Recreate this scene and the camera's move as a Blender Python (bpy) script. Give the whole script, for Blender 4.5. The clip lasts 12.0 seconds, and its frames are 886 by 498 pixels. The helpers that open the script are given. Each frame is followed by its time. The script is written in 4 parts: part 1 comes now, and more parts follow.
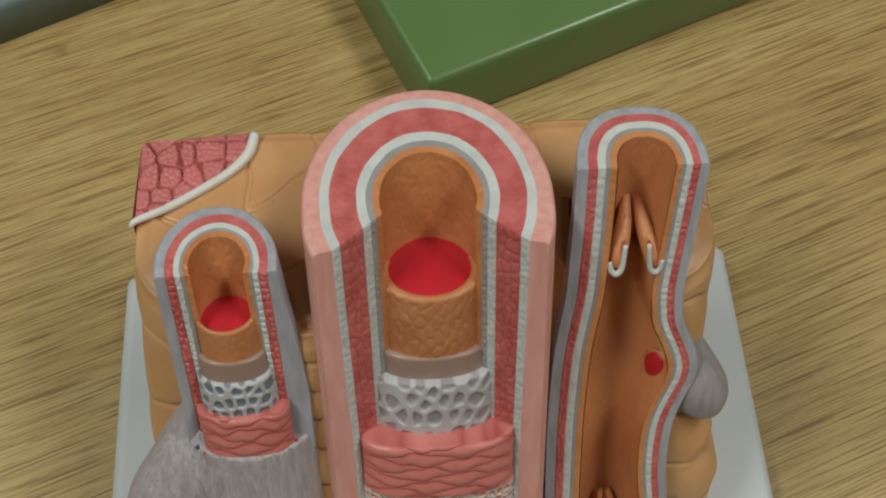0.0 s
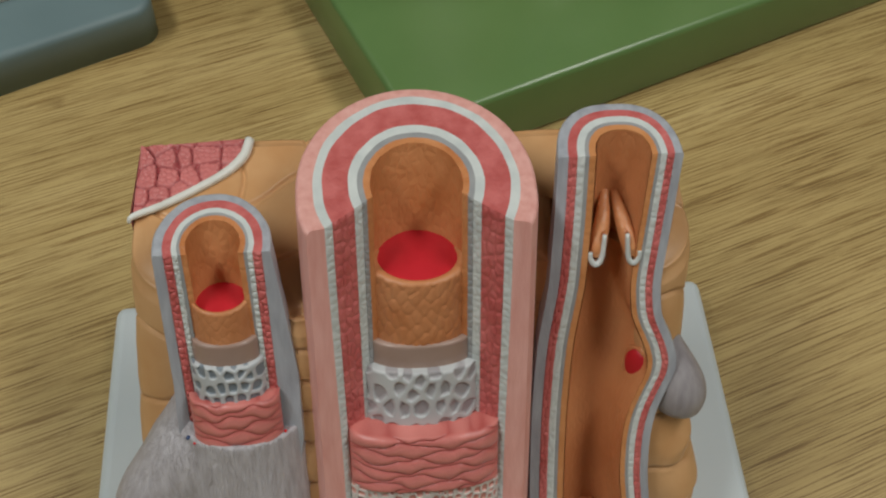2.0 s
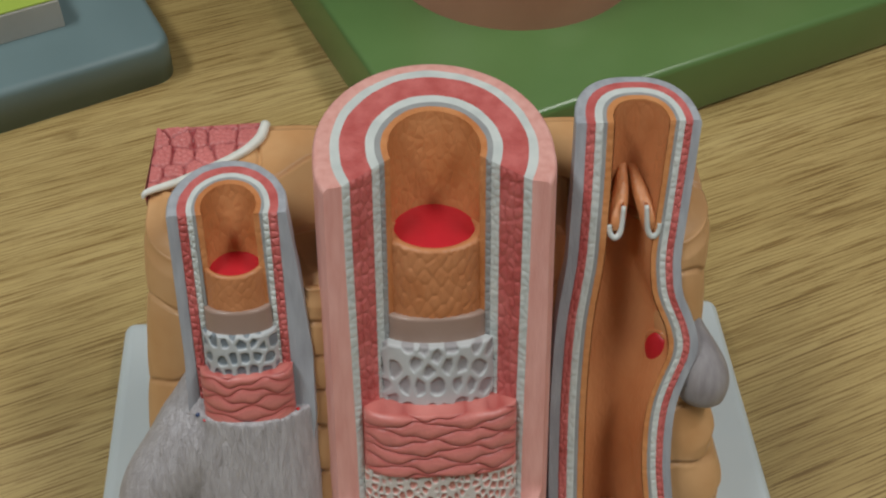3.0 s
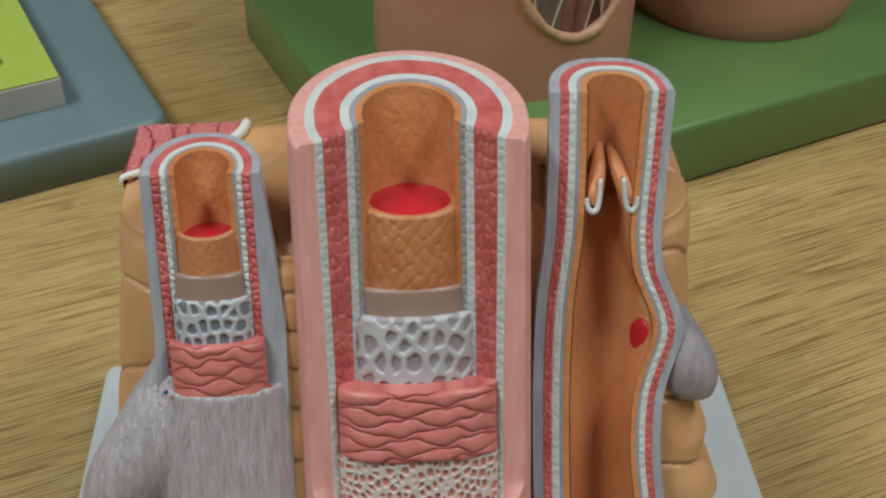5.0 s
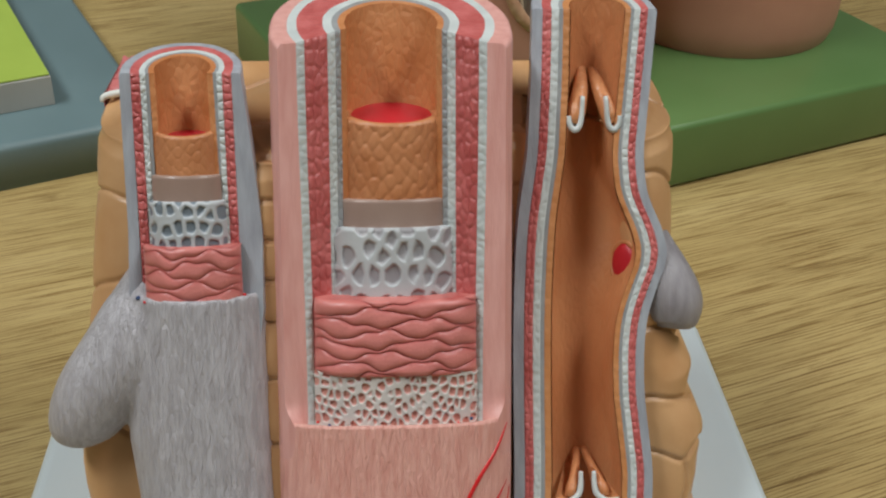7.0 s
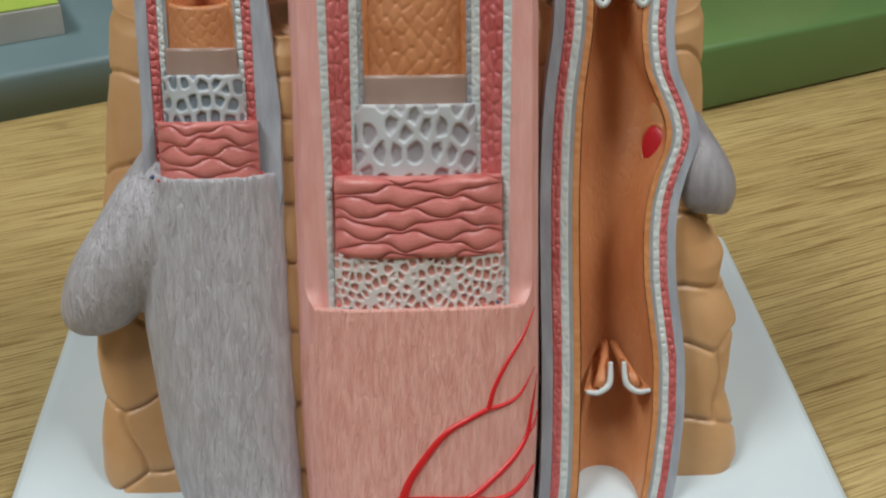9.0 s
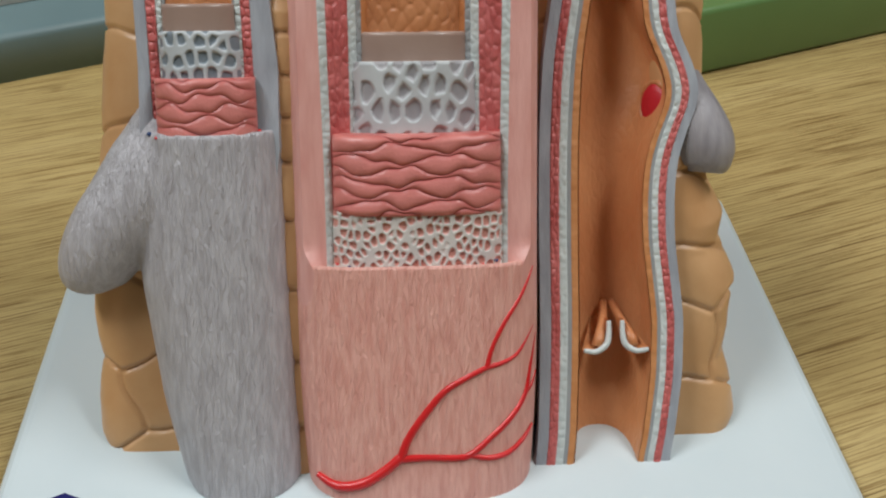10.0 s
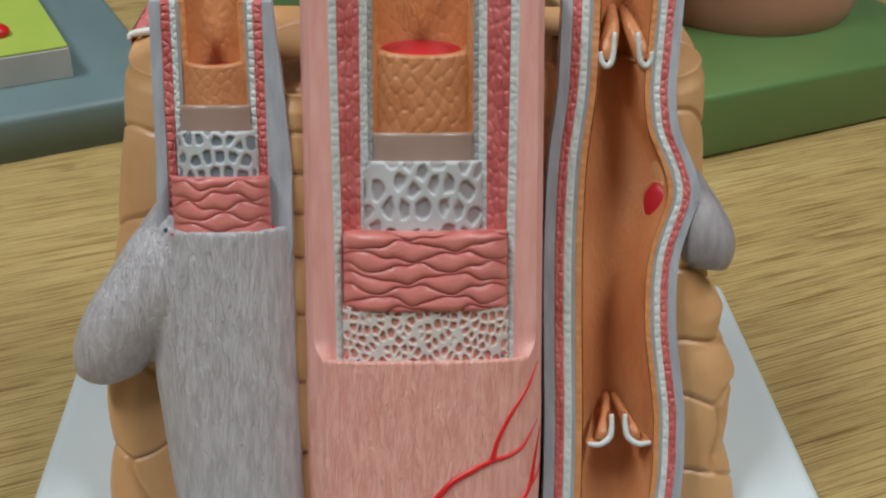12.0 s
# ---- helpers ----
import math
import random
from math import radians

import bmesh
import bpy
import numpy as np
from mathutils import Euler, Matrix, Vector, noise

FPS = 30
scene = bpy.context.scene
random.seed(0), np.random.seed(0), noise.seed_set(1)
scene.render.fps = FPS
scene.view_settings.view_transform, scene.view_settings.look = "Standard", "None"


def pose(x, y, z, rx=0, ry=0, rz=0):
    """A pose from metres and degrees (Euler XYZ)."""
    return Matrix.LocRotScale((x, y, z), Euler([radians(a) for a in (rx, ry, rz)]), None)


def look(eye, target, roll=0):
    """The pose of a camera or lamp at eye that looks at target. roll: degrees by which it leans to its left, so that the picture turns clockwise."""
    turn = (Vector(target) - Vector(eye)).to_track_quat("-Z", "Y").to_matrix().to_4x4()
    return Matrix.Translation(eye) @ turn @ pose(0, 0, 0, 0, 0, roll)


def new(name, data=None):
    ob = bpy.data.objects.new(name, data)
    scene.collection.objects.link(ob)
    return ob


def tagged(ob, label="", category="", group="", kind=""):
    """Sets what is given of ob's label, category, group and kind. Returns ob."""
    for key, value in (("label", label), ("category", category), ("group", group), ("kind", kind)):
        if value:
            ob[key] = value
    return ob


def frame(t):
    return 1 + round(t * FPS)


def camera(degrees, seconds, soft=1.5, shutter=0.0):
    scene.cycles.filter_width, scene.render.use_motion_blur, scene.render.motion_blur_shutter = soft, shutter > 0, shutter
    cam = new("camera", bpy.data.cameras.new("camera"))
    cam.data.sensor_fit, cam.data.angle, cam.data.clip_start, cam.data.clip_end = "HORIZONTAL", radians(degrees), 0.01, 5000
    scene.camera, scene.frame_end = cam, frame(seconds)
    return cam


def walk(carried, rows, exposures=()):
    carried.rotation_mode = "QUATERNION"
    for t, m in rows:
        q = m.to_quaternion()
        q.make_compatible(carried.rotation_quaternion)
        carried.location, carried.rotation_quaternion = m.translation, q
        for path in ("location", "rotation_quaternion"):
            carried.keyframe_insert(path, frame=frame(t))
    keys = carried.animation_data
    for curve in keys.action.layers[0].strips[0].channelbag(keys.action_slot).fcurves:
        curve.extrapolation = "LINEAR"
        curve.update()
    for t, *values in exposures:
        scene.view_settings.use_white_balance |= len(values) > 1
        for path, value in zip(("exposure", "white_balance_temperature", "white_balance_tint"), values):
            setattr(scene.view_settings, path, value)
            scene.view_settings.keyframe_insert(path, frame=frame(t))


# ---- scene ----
cam = camera(41.9, 12.0, soft=2.2)
# length of the walk, height of the first eye over the table, its tilt, and where it stands
METRES, EYE, TILT, LEAN, TURN, SIDE, AHEAD = 0.285, 0.464, -61.6, -0.55, -3.7, -0.013, -0.083
ROWS = [
    (0.0, 0.0, 0.0, 0.0, 0.0, 0.0, -0.0),
    (0.5, 0.003, -0.0061, -0.0143, -0.11, 0.92, 0.11),
    (1.0, -0.0005, -0.0192, -0.0496, -0.68, 2.7, 0.1),
    (1.5, -0.009, -0.0314, -0.0989, -0.84, 4.14, 0.08),
    (2.0, -0.012, -0.0414, -0.1587, -1.18, 6.62, 0.05),
    (2.5, -0.0177, -0.0225, -0.2323, -1.25, 9.52, 0.06),
    (3.0, -0.0247, 0.0035, -0.3213, -0.96, 12.77, -0.05),
    (5.0, 0.018, 0.0933, -0.553, -0.15, 22.78, 0.07),
    (5.5, 0.0262, 0.1192, -0.6017, -0.55, 24.3, 0.18),
    (6.0, 0.028, 0.1454, -0.653, -0.63, 25.8, -0.1),
    (6.5, 0.0331, 0.1724, -0.7005, -0.92, 27.91, -0.47),
    (8.5, 0.0218, 0.2732, -0.8166, -0.17, 28.88, -0.32),
    (9.0, 0.0199, 0.2921, -0.8223, -0.16, 27.99, -0.34),
    (9.5, 0.019, 0.3007, -0.8308, -0.27, 26.92, -0.27),
    (10.0, 0.0167, 0.3007, -0.832, -0.38, 26.53, -0.25),
    (10.5, 0.0169, 0.2958, -0.8331, -0.43, 26.34, -0.29),
    (11.0, 0.0156, 0.2856, -0.8325, -0.49, 26.63, -0.39),
    (11.5, 0.0093, 0.2711, -0.8191, -1.02, 27.75, -0.73),
    (12.0, 0.007, 0.2576, -0.8142, -0.7, 29.54, -0.72),
]

EXPOSURES = [(0.0, -0.59, 6800, 10), (2.5, -0.52, 6550, 10), (5.0, -0.27, 6300, 10), (6.5, -0.17, 6300, 10), (9.0, -0.12, 6300, 10), (10.5, -0.14, 6250, 10), (12.0, -0.12, 6250, 10)]
walk(cam, [(t, pose(SIDE, AHEAD, EYE, TILT, LEAN, TURN) @ pose(METRES * x, METRES * y, METRES * z, 90 + pitch, roll, yaw))
           for t, x, y, z, yaw, pitch, roll in ROWS], EXPOSURES)

# ---- world and lights ----
world = bpy.data.worlds.new("world")
scene.world = world
world.use_nodes = True
sky = world.node_tree.nodes.new("ShaderNodeTexSky")
sky.sky_type, sky.sun_disc = "NISHITA", False
sky.sun_elevation, sky.sun_rotation = radians(35), radians(120)
world.node_tree.links.new(sky.outputs[0], world.node_tree.nodes["Background"].inputs[0])
world.node_tree.nodes["Background"].inputs[1].default_value = 0.1


def area_lamp(name, eye, target, size, size_y, power, colour):
    data = bpy.data.lights.new(name, "AREA")
    data.shape, data.size, data.size_y, data.energy, data.color = "RECTANGLE", size, size_y, power, colour
    ob = new(name, data)
    ob.matrix_world = look(eye, target)
    return ob


FLOOR, CEILING = -0.74, 1.86
PANELS = [(-1.00, -0.14, 31, (0.97, 0.99, 0.97)), (0.90, -0.14, 27, (0.98, 0.98, 0.95))]
for px, py, watts, tint in PANELS:
    area_lamp("panel_light", (px, py, CEILING - 0.03), (px, py, 0), 0.28, 1.15, watts, tint)


# ---- materials ----
def material(name, colour, rough=0.5, second=None, scale=60.0, amount=0.5, fine=0.0, fine_scale=900.0, stretch=(1, 1, 1),
             coat=0.0, spec=0.5, coords="Object", cells=0.0, cell_scale=(260, 260, 150)):
    """Painted plastic: two tones mixed by a cloudy noise, with a fine relief and uneven gloss."""
    m = bpy.data.materials.new(name)
    m.use_nodes = True
    n, l = m.node_tree.nodes, m.node_tree.links
    b = n["Principled BSDF"]
    b.inputs["Roughness"].default_value = rough
    b.inputs["Specular IOR Level"].default_value = spec
    b.inputs["Coat Weight"].default_value = coat
    b.inputs["Coat Roughness"].default_value = 0.25
    tc = n.new("ShaderNodeTexCoord")
    mp = n.new("ShaderNodeMapping")
    mp.inputs["Scale"].default_value = stretch
    turned = n.new("ShaderNodeMapping")
    turned.inputs["Rotation"].default_value[0] = radians(25)
    l.new(tc.outputs[coords], turned.inputs[0])
    l.new(turned.outputs[0], mp.inputs[0])
    no = n.new("ShaderNodeTexNoise")
    no.inputs["Scale"].default_value, no.inputs["Detail"].default_value = scale, 5
    l.new(mp.outputs[0], no.inputs["Vector"])
    ramp = n.new("ShaderNodeValToRGB")
    second = second or tuple(c * 0.86 for c in colour)
    a = 0.5 - 0.22 / max(amount, 0.05) * 0.5
    ramp.color_ramp.elements[0].position, ramp.color_ramp.elements[1].position = max(0, a), min(1, 1 - a)
    ramp.color_ramp.elements[0].color, ramp.color_ramp.elements[1].color = (*second, 1), (*colour, 1)
    l.new(no.outputs["Fac"], ramp.inputs[0])
    l.new(ramp.outputs[0], b.inputs["Base Color"])
    rr = n.new("ShaderNodeMapRange")
    rr.inputs[3].default_value, rr.inputs[4].default_value = rough - 0.07, rough + 0.09
    l.new(no.outputs["Fac"], rr.inputs[0])
    l.new(rr.outputs[0], b.inputs["Roughness"])
    bump_in = None
    if cells:
        cm, vo, bc = n.new("ShaderNodeMapping"), n.new("ShaderNodeTexVoronoi"), n.new("ShaderNodeBump")
        cm.inputs["Scale"].default_value = cell_scale
        vo.feature = "DISTANCE_TO_EDGE"
        vo.inputs["Scale"].default_value = 1.0
        bc.inputs["Strength"].default_value, bc.inputs["Distance"].default_value = cells, 0.0007
        mr = n.new("ShaderNodeMapRange")
        mr.inputs[2].default_value = 0.28
        l.new(turned.outputs[0], cm.inputs[0])
        l.new(cm.outputs[0], vo.inputs["Vector"])
        l.new(vo.outputs["Distance"], mr.inputs[0])
        l.new(mr.outputs[0], bc.inputs["Height"])
        l.new(bc.outputs[0], b.inputs["Normal"])
        bump_in = bc
    if fine:
        nf = n.new("ShaderNodeTexNoise")
        nf.inputs["Scale"].default_value, nf.inputs["Detail"].default_value = fine_scale, 3
        nf.inputs["Distortion"].default_value = 0.7
        l.new(mp.outputs[0], nf.inputs["Vector"])
        bp = n.new("ShaderNodeBump")
        bp.inputs["Strength"].default_value, bp.inputs["Distance"].default_value = fine, 0.0010 if fine >= 0.9 else 0.0006
        l.new(nf.outputs["Fac"], bp.inputs["Height"])
        if bump_in:
            l.new(bump_in.outputs[0], bp.inputs["Normal"])
        l.new(bp.outputs[0], b.inputs["Normal"])
    return m


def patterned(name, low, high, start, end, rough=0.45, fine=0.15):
    """Two colours parted by the raised pattern of the mesh (the attribute "relief")."""
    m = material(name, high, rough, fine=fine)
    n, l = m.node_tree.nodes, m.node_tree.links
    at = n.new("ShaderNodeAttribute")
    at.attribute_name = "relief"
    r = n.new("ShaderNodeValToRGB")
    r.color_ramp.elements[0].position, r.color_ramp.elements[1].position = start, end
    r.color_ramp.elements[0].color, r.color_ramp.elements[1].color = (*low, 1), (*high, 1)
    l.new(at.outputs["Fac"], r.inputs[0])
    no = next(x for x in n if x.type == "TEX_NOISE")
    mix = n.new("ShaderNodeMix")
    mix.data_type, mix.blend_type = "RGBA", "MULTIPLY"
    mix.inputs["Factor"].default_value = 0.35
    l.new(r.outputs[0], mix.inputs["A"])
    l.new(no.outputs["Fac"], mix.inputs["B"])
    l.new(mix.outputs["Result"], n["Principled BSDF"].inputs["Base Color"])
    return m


def wood_material():
    m = bpy.data.materials.new("oak_laminate")
    m.use_nodes = True
    n, l = m.node_tree.nodes, m.node_tree.links
    b = n["Principled BSDF"]
    tc, mp = n.new("ShaderNodeTexCoord"), n.new("ShaderNodeMapping")
    mp.inputs["Rotation"].default_value[2] = radians(-GRAIN)
    l.new(tc.outputs["Object"], mp.inputs[0])

    def stretched(sx, sy, scale, detail, rough=0.55, warp=0.0):
        v = n.new("ShaderNodeMapping")
        v.inputs["Scale"].default_value = (sx, sy, 1)
        l.new(mp.outputs[0], v.inputs[0])
        t = n.new("ShaderNodeTexNoise")
        t.inputs["Scale"].default_value, t.inputs["Detail"].default_value = scale, detail
        t.inputs["Roughness"].default_value, t.inputs["Distortion"].default_value = rough, warp
        l.new(v.outputs[0], t.inputs["Vector"])
        return t

    def ramp(src, *stops):
        r = n.new("ShaderNodeValToRGB")
        e = r.color_ramp.elements
        e[0].position, e[0].color = stops[0][0], (*stops[0][1], 1)
        e[1].position, e[1].color = stops[-1][0], (*stops[-1][1], 1)
        for p, c in stops[1:-1]:
            e.new(p).color = (*c, 1)
        l.new(src, r.inputs[0])
        return r

    def multiply(a, c, f):
        x = n.new("ShaderNodeMix")
        x.data_type, x.blend_type = "RGBA", "MULTIPLY"
        x.inputs["Factor"].default_value = f
        l.new(a, x.inputs["A"])
        l.new(c, x.inputs["B"])
        return x.outputs["Result"]

    broad = stretched(2.2, 14, 1.0, 4, 0.5, 0.6)
    tone = ramp(broad.outputs["Fac"], (0.3, (0.41, 0.298, 0.112)), (0.5, (0.49, 0.363, 0.147)), (0.7, (0.56, 0.428, 0.188)))
    flow = n.new("ShaderNodeMapping")
    flow.inputs["Scale"].default_value = (0.14, 1, 1)
    l.new(mp.outputs[0], flow.inputs[0])
    wave = n.new("ShaderNodeTexWave")
    wave.wave_type, wave.bands_direction, wave.wave_profile = "BANDS", "Y", "SIN"
    for key, value in (("Scale", 175), ("Distortion", 24), ("Detail", 3), ("Detail Scale", 0.11), ("Detail Roughness", 0.62)):
        wave.inputs[key].default_value = value
    l.new(flow.outputs[0], wave.inputs["Vector"])
    lines = ramp(wave.outputs["Fac"], (0.0, (0.40, 0.32, 0.21)), (0.30, (1, 1, 1)))
    grain = stretched(9, 420, 1.0, 3, 0.6, 0.3)
    broken = ramp(grain.outputs["Fac"], (0.40, (1, 1, 1)), (0.60, (0, 0, 0)))
    dashes = n.new("ShaderNodeMix")
    dashes.data_type = "RGBA"
    dashes.inputs["A"].default_value = (1, 1, 1, 1)
    l.new(broken.outputs[0], dashes.inputs["Factor"])
    l.new(lines.outputs[0], dashes.inputs["B"])
    pores = stretched(20, 950, 1.0, 4, 0.62)
    specks = ramp(pores.outputs["Fac"], (0.41, (0.46, 0.37, 0.26)), (0.49, (1, 1, 1)))
    knots = stretched(9, 26, 1.0, 3, 0.5, 1.2)
    marks = ramp(knots.outputs["Fac"], (0.24, (0.42, 0.33, 0.22)), (0.33, (1, 1, 1)))
    c = multiply(tone.outputs[0], dashes.outputs["Result"], 0.65)
    c = multiply(c, specks.outputs[0], 0.85)
    c = multiply(c, marks.outputs[0], 0.7)
    # the flame figure: wide arches of slightly darker late wood
    arch = n.new("ShaderNodeMapping")
    arch.inputs["Scale"].default_value = (0.22, 1, 1)
    l.new(mp.outputs[0], arch.inputs[0])
    flame = n.new("ShaderNodeTexWave")
    flame.wave_type, flame.bands_direction, flame.wave_profile = "BANDS", "Y", "SAW"
    for key, value in (("Scale", 20), ("Distortion", 9), ("Detail", 2), ("Detail Scale", 0.5), ("Detail Roughness", 0.5)):
        flame.inputs[key].default_value = value
    l.new(arch.outputs[0], flame.inputs["Vector"])
    figure = ramp(flame.outputs["Fac"], (0.0, (0.62, 0.53, 0.42)), (0.25, (1, 1, 1)), (0.9, (1, 1, 1)), (1.0, (0.80, 0.74, 0.66)))
    c = multiply(c, figure.outputs[0], 0.28)
    l.new(c, b.inputs["Base Color"])
    b.inputs["Roughness"].default_value = 0.48
    bp = n.new("ShaderNodeBump")
    bp.inputs["Strength"].default_value, bp.inputs["Distance"].default_value = 0.25, 0.0004
    l.new(grain.outputs["Fac"], bp.inputs["Height"])
    l.new(bp.outputs[0], b.inputs["Normal"])
    return m


GRAIN = 20.0
WOOD = wood_material()
WHITE_BASE = material("white_base_plastic", (0.63, 0.705, 0.725), 0.35, (0.59, 0.67, 0.695), 30, 0.4, 0.05)
FAT = material("ochre_fat_paint", (0.67, 0.405, 0.20), 0.36, (0.57, 0.305, 0.13), 45, 0.6, 0.12, 500)
PINK = material("pink_sheath_paint", (0.80, 0.44, 0.39), 0.38, (0.70, 0.335, 0.29), 60, 0.6, 0.25, 260, (6, 6, 1))
PINK_FIBRE = material("pink_fibre_paint", (0.86, 0.465, 0.39), 0.36, (0.75, 0.35, 0.29), 110, 0.85, 0.9, 230, (5.5, 5.5, 1.0))
GREY_FIBRE = material("mauve_grey_fibre_paint", (0.53, 0.515, 0.54), 0.36, (0.42, 0.40, 0.42), 110, 0.85, 1.0, 230, (5, 5, 1.0))
GREY_SHEATH = material("blue_grey_sheath_paint", (0.43, 0.46, 0.50), 0.36, (0.33, 0.345, 0.385), 70, 0.6, 0.3, 300, (5, 5, 1))
GREY_SIDE = material("mauve_grey_paint", (0.38, 0.36, 0.375), 0.42, (0.27, 0.25, 0.265), 70, 0.6, 0.4, 300, (4, 4, 1))
ELASTIC = material("white_elastic_paint", (0.67, 0.71, 0.69), 0.42, (0.53, 0.58, 0.57), 160, 0.5, 0.25, 420)
GREY_LINE = material("pale_grey_layer_paint", (0.36, 0.37, 0.37), 0.42, (0.28, 0.29, 0.30), 130, 0.5, 0.25, 420)
MUSCLE = material("red_muscle_paint", (0.62, 0.165, 0.155), 0.42, (0.50, 0.105, 0.098), 170, 0.8, 0.5, 420, (1, 1, 0.6), cells=0.18, cell_scale=(380, 380, 240))
INTIMA = material("orange_lining_paint", (0.66, 0.285, 0.115), 0.38, (0.52, 0.19, 0.065), 90, 0.6, 0.25, 420, cells=0.25, cell_scale=(420, 420, 230))
SCALES = material("orange_scale_paint", (0.61, 0.265, 0.115), 0.40, (0.49, 0.185, 0.070), 90, 0.6, 0.2, 420)
HOLLOW = material("orange_hollow_paint", (0.68, 0.31, 0.135), 0.34, (0.54, 0.205, 0.08), 45, 0.7, 0.5, 420, (1, 1, 0.5), cells=0.2, cell_scale=(420, 420, 200))
INTIMA_EDGE = material("light_orange_edge_paint", (0.65, 0.295, 0.118), 0.4, (0.55, 0.22, 0.075), 150, 0.5, 0.2, 420)
MEMBRANE = material("taupe_membrane_paint", (0.40, 0.285, 0.235), 0.3, (0.33, 0.225, 0.18), 50, 0.5, 0.1)
BLOOD = material("crimson_blood_paint", (0.60, 0.018, 0.032), 0.38, (0.48, 0.012, 0.022), 90, 0.5, 0.15)
RED_VESSEL = material("bright_red_vessel_paint", (0.68, 0.02, 0.022), 0.3, (0.55, 0.012, 0.014), 90, 0.5, 0.1)
BLUE_DOT = material("dark_blue_dot_paint", (0.03, 0.06, 0.16), 0.35)
NAVY = material("navy_print", (0.012, 0.015, 0.13), 0.4)
NET = patterned("white_net_over_grey_paint", (0.43, 0.415, 0.43), (0.62, 0.65, 0.66), 0.25, 0.75)
NET_BLUE = patterned("white_net_over_blue_grey_paint", (0.25, 0.295, 0.335), (0.62, 0.66, 0.68), 0.34, 0.66)
NET_FINE = patterned("white_net_over_pink_paint", (0.76, 0.36, 0.30), (0.76, 0.72, 0.68), 0.3, 0.85)
# Darker red in the grooves between the cells than on top of them.
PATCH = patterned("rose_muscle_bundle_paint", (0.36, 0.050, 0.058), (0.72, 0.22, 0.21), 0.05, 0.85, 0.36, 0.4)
# Highlight on the fibre crests and shade in their grooves, put into the colour.
MUSCLE_BAND = patterned("coral_muscle_lit_crests", (0.56, 0.125, 0.11), (0.82, 0.285, 0.25), 0.2, 1.0, 0.34, 0.25)
FASCIA = material("white_fascia_paint", (0.78, 0.80, 0.75), 0.35, (0.66, 0.68, 0.62), 120, 0.5, 0.1)
GREEN = material("green_base_paint", (0.122, 0.230, 0.074), 0.30, (0.108, 0.208, 0.064), 25, 0.5, 0.10, 600, coat=0.3)
SKIN = material("tan_limb_paint", (0.60, 0.30, 0.21), 0.42, (0.53, 0.25, 0.175), 30, 0.5, 0.15, 500)
RIM = material("cream_rim_paint", (0.62, 0.39, 0.24), 0.45, (0.47, 0.26, 0.15), 200, 0.6, 0.4, 300)
STRAND = material("taupe_muscle_strand_paint", (0.30, 0.155, 0.115), 0.42, (0.22, 0.105, 0.08), 100, 0.6, 0.3)
STRAND_GREY = material("grey_strand_paint", (0.22, 0.185, 0.155), 0.42, (0.16, 0.13, 0.11), 100, 0.6, 0.3)
NERVE = material("cream_nerve_paint", (0.66, 0.58, 0.45), 0.4)
BLUE_BASE = material("slate_blue_base_paint", (0.160, 0.235, 0.247), 0.42, (0.142, 0.212, 0.223), 25, 0.5, 0.12, 600)
GREY_BLOCK = material("pale_grey_block_paint", (0.50, 0.50, 0.46), 0.5, (0.44, 0.44, 0.40), 40, 0.5, 0.1)
LIME = material("lime_green_paint", (0.42, 0.56, 0.095), 0.45, (0.37, 0.50, 0.08), 40, 0.5, 0.1)
PLASTER = material("plaster", (0.33, 0.32, 0.29), 0.8, (0.29, 0.28, 0.25), 3, 0.5, 0.2, 60)
CEILING_PAINT = material("ceiling_paint", (0.78, 0.77, 0.74), 0.85, (0.72, 0.71, 0.68), 3, 0.5, 0.2, 80)
LINO = material("floor_lino", (0.13, 0.12, 0.11), 0.5, (0.10, 0.09, 0.08), 8, 0.5, 0.1)
STEEL = material("brushed_steel", (0.45, 0.45, 0.46), 0.35)


# ---- mesh helpers ----
def mesh_object(name, verts, faces, mat, parent=None, label="", smooth=True, relief=None):
    me = bpy.data.meshes.new(name)
    me.from_pydata([tuple(v) for v in verts], [], [tuple(f) for f in faces])
    me.materials.append(mat)
    if smooth:
        me.polygons.foreach_set("use_smooth", [True] * len(me.polygons))
    if relief is not None:
        at = me.attributes.new("relief", "FLOAT", "POINT")
        at.data.foreach_set("value", np.asarray(relief, dtype=np.float32))
    me.update()
    ob = new(name, me)
    if parent:
        ob.parent = parent
    if label:
        tagged(ob, label)
    return ob


def part(name, bm, mat, parent, label="", smooth=False):
    me = bpy.data.meshes.new(name)
    bm.to_mesh(me)
    bm.free()
    me.materials.append(mat)
    if smooth:
        me.polygons.foreach_set("use_smooth", [True] * len(me.polygons))
    ob = new(name, me)
    ob.parent = parent
    if label:
        tagged(ob, label)
    return ob


def empty(name, label, category, group="", kind=""):
    return tagged(new(name), label, category, group, kind)


def box_bm(size, centre=(0, 0, 0), bevel=0.0, segments=3, turn=0.0):
    bm = bmesh.new()
    bmesh.ops.create_cube(bm, size=1.0)
    bmesh.ops.scale(bm, vec=size, verts=bm.verts)
    if bevel:
        bmesh.ops.bevel(bm, geom=bm.edges[:], offset=bevel, segments=segments, profile=0.5, affect="EDGES")
    bmesh.ops.transform(bm, matrix=Matrix.Translation(centre) @ Matrix.Rotation(turn, 4, "Z"), verts=bm.verts)
    return bm


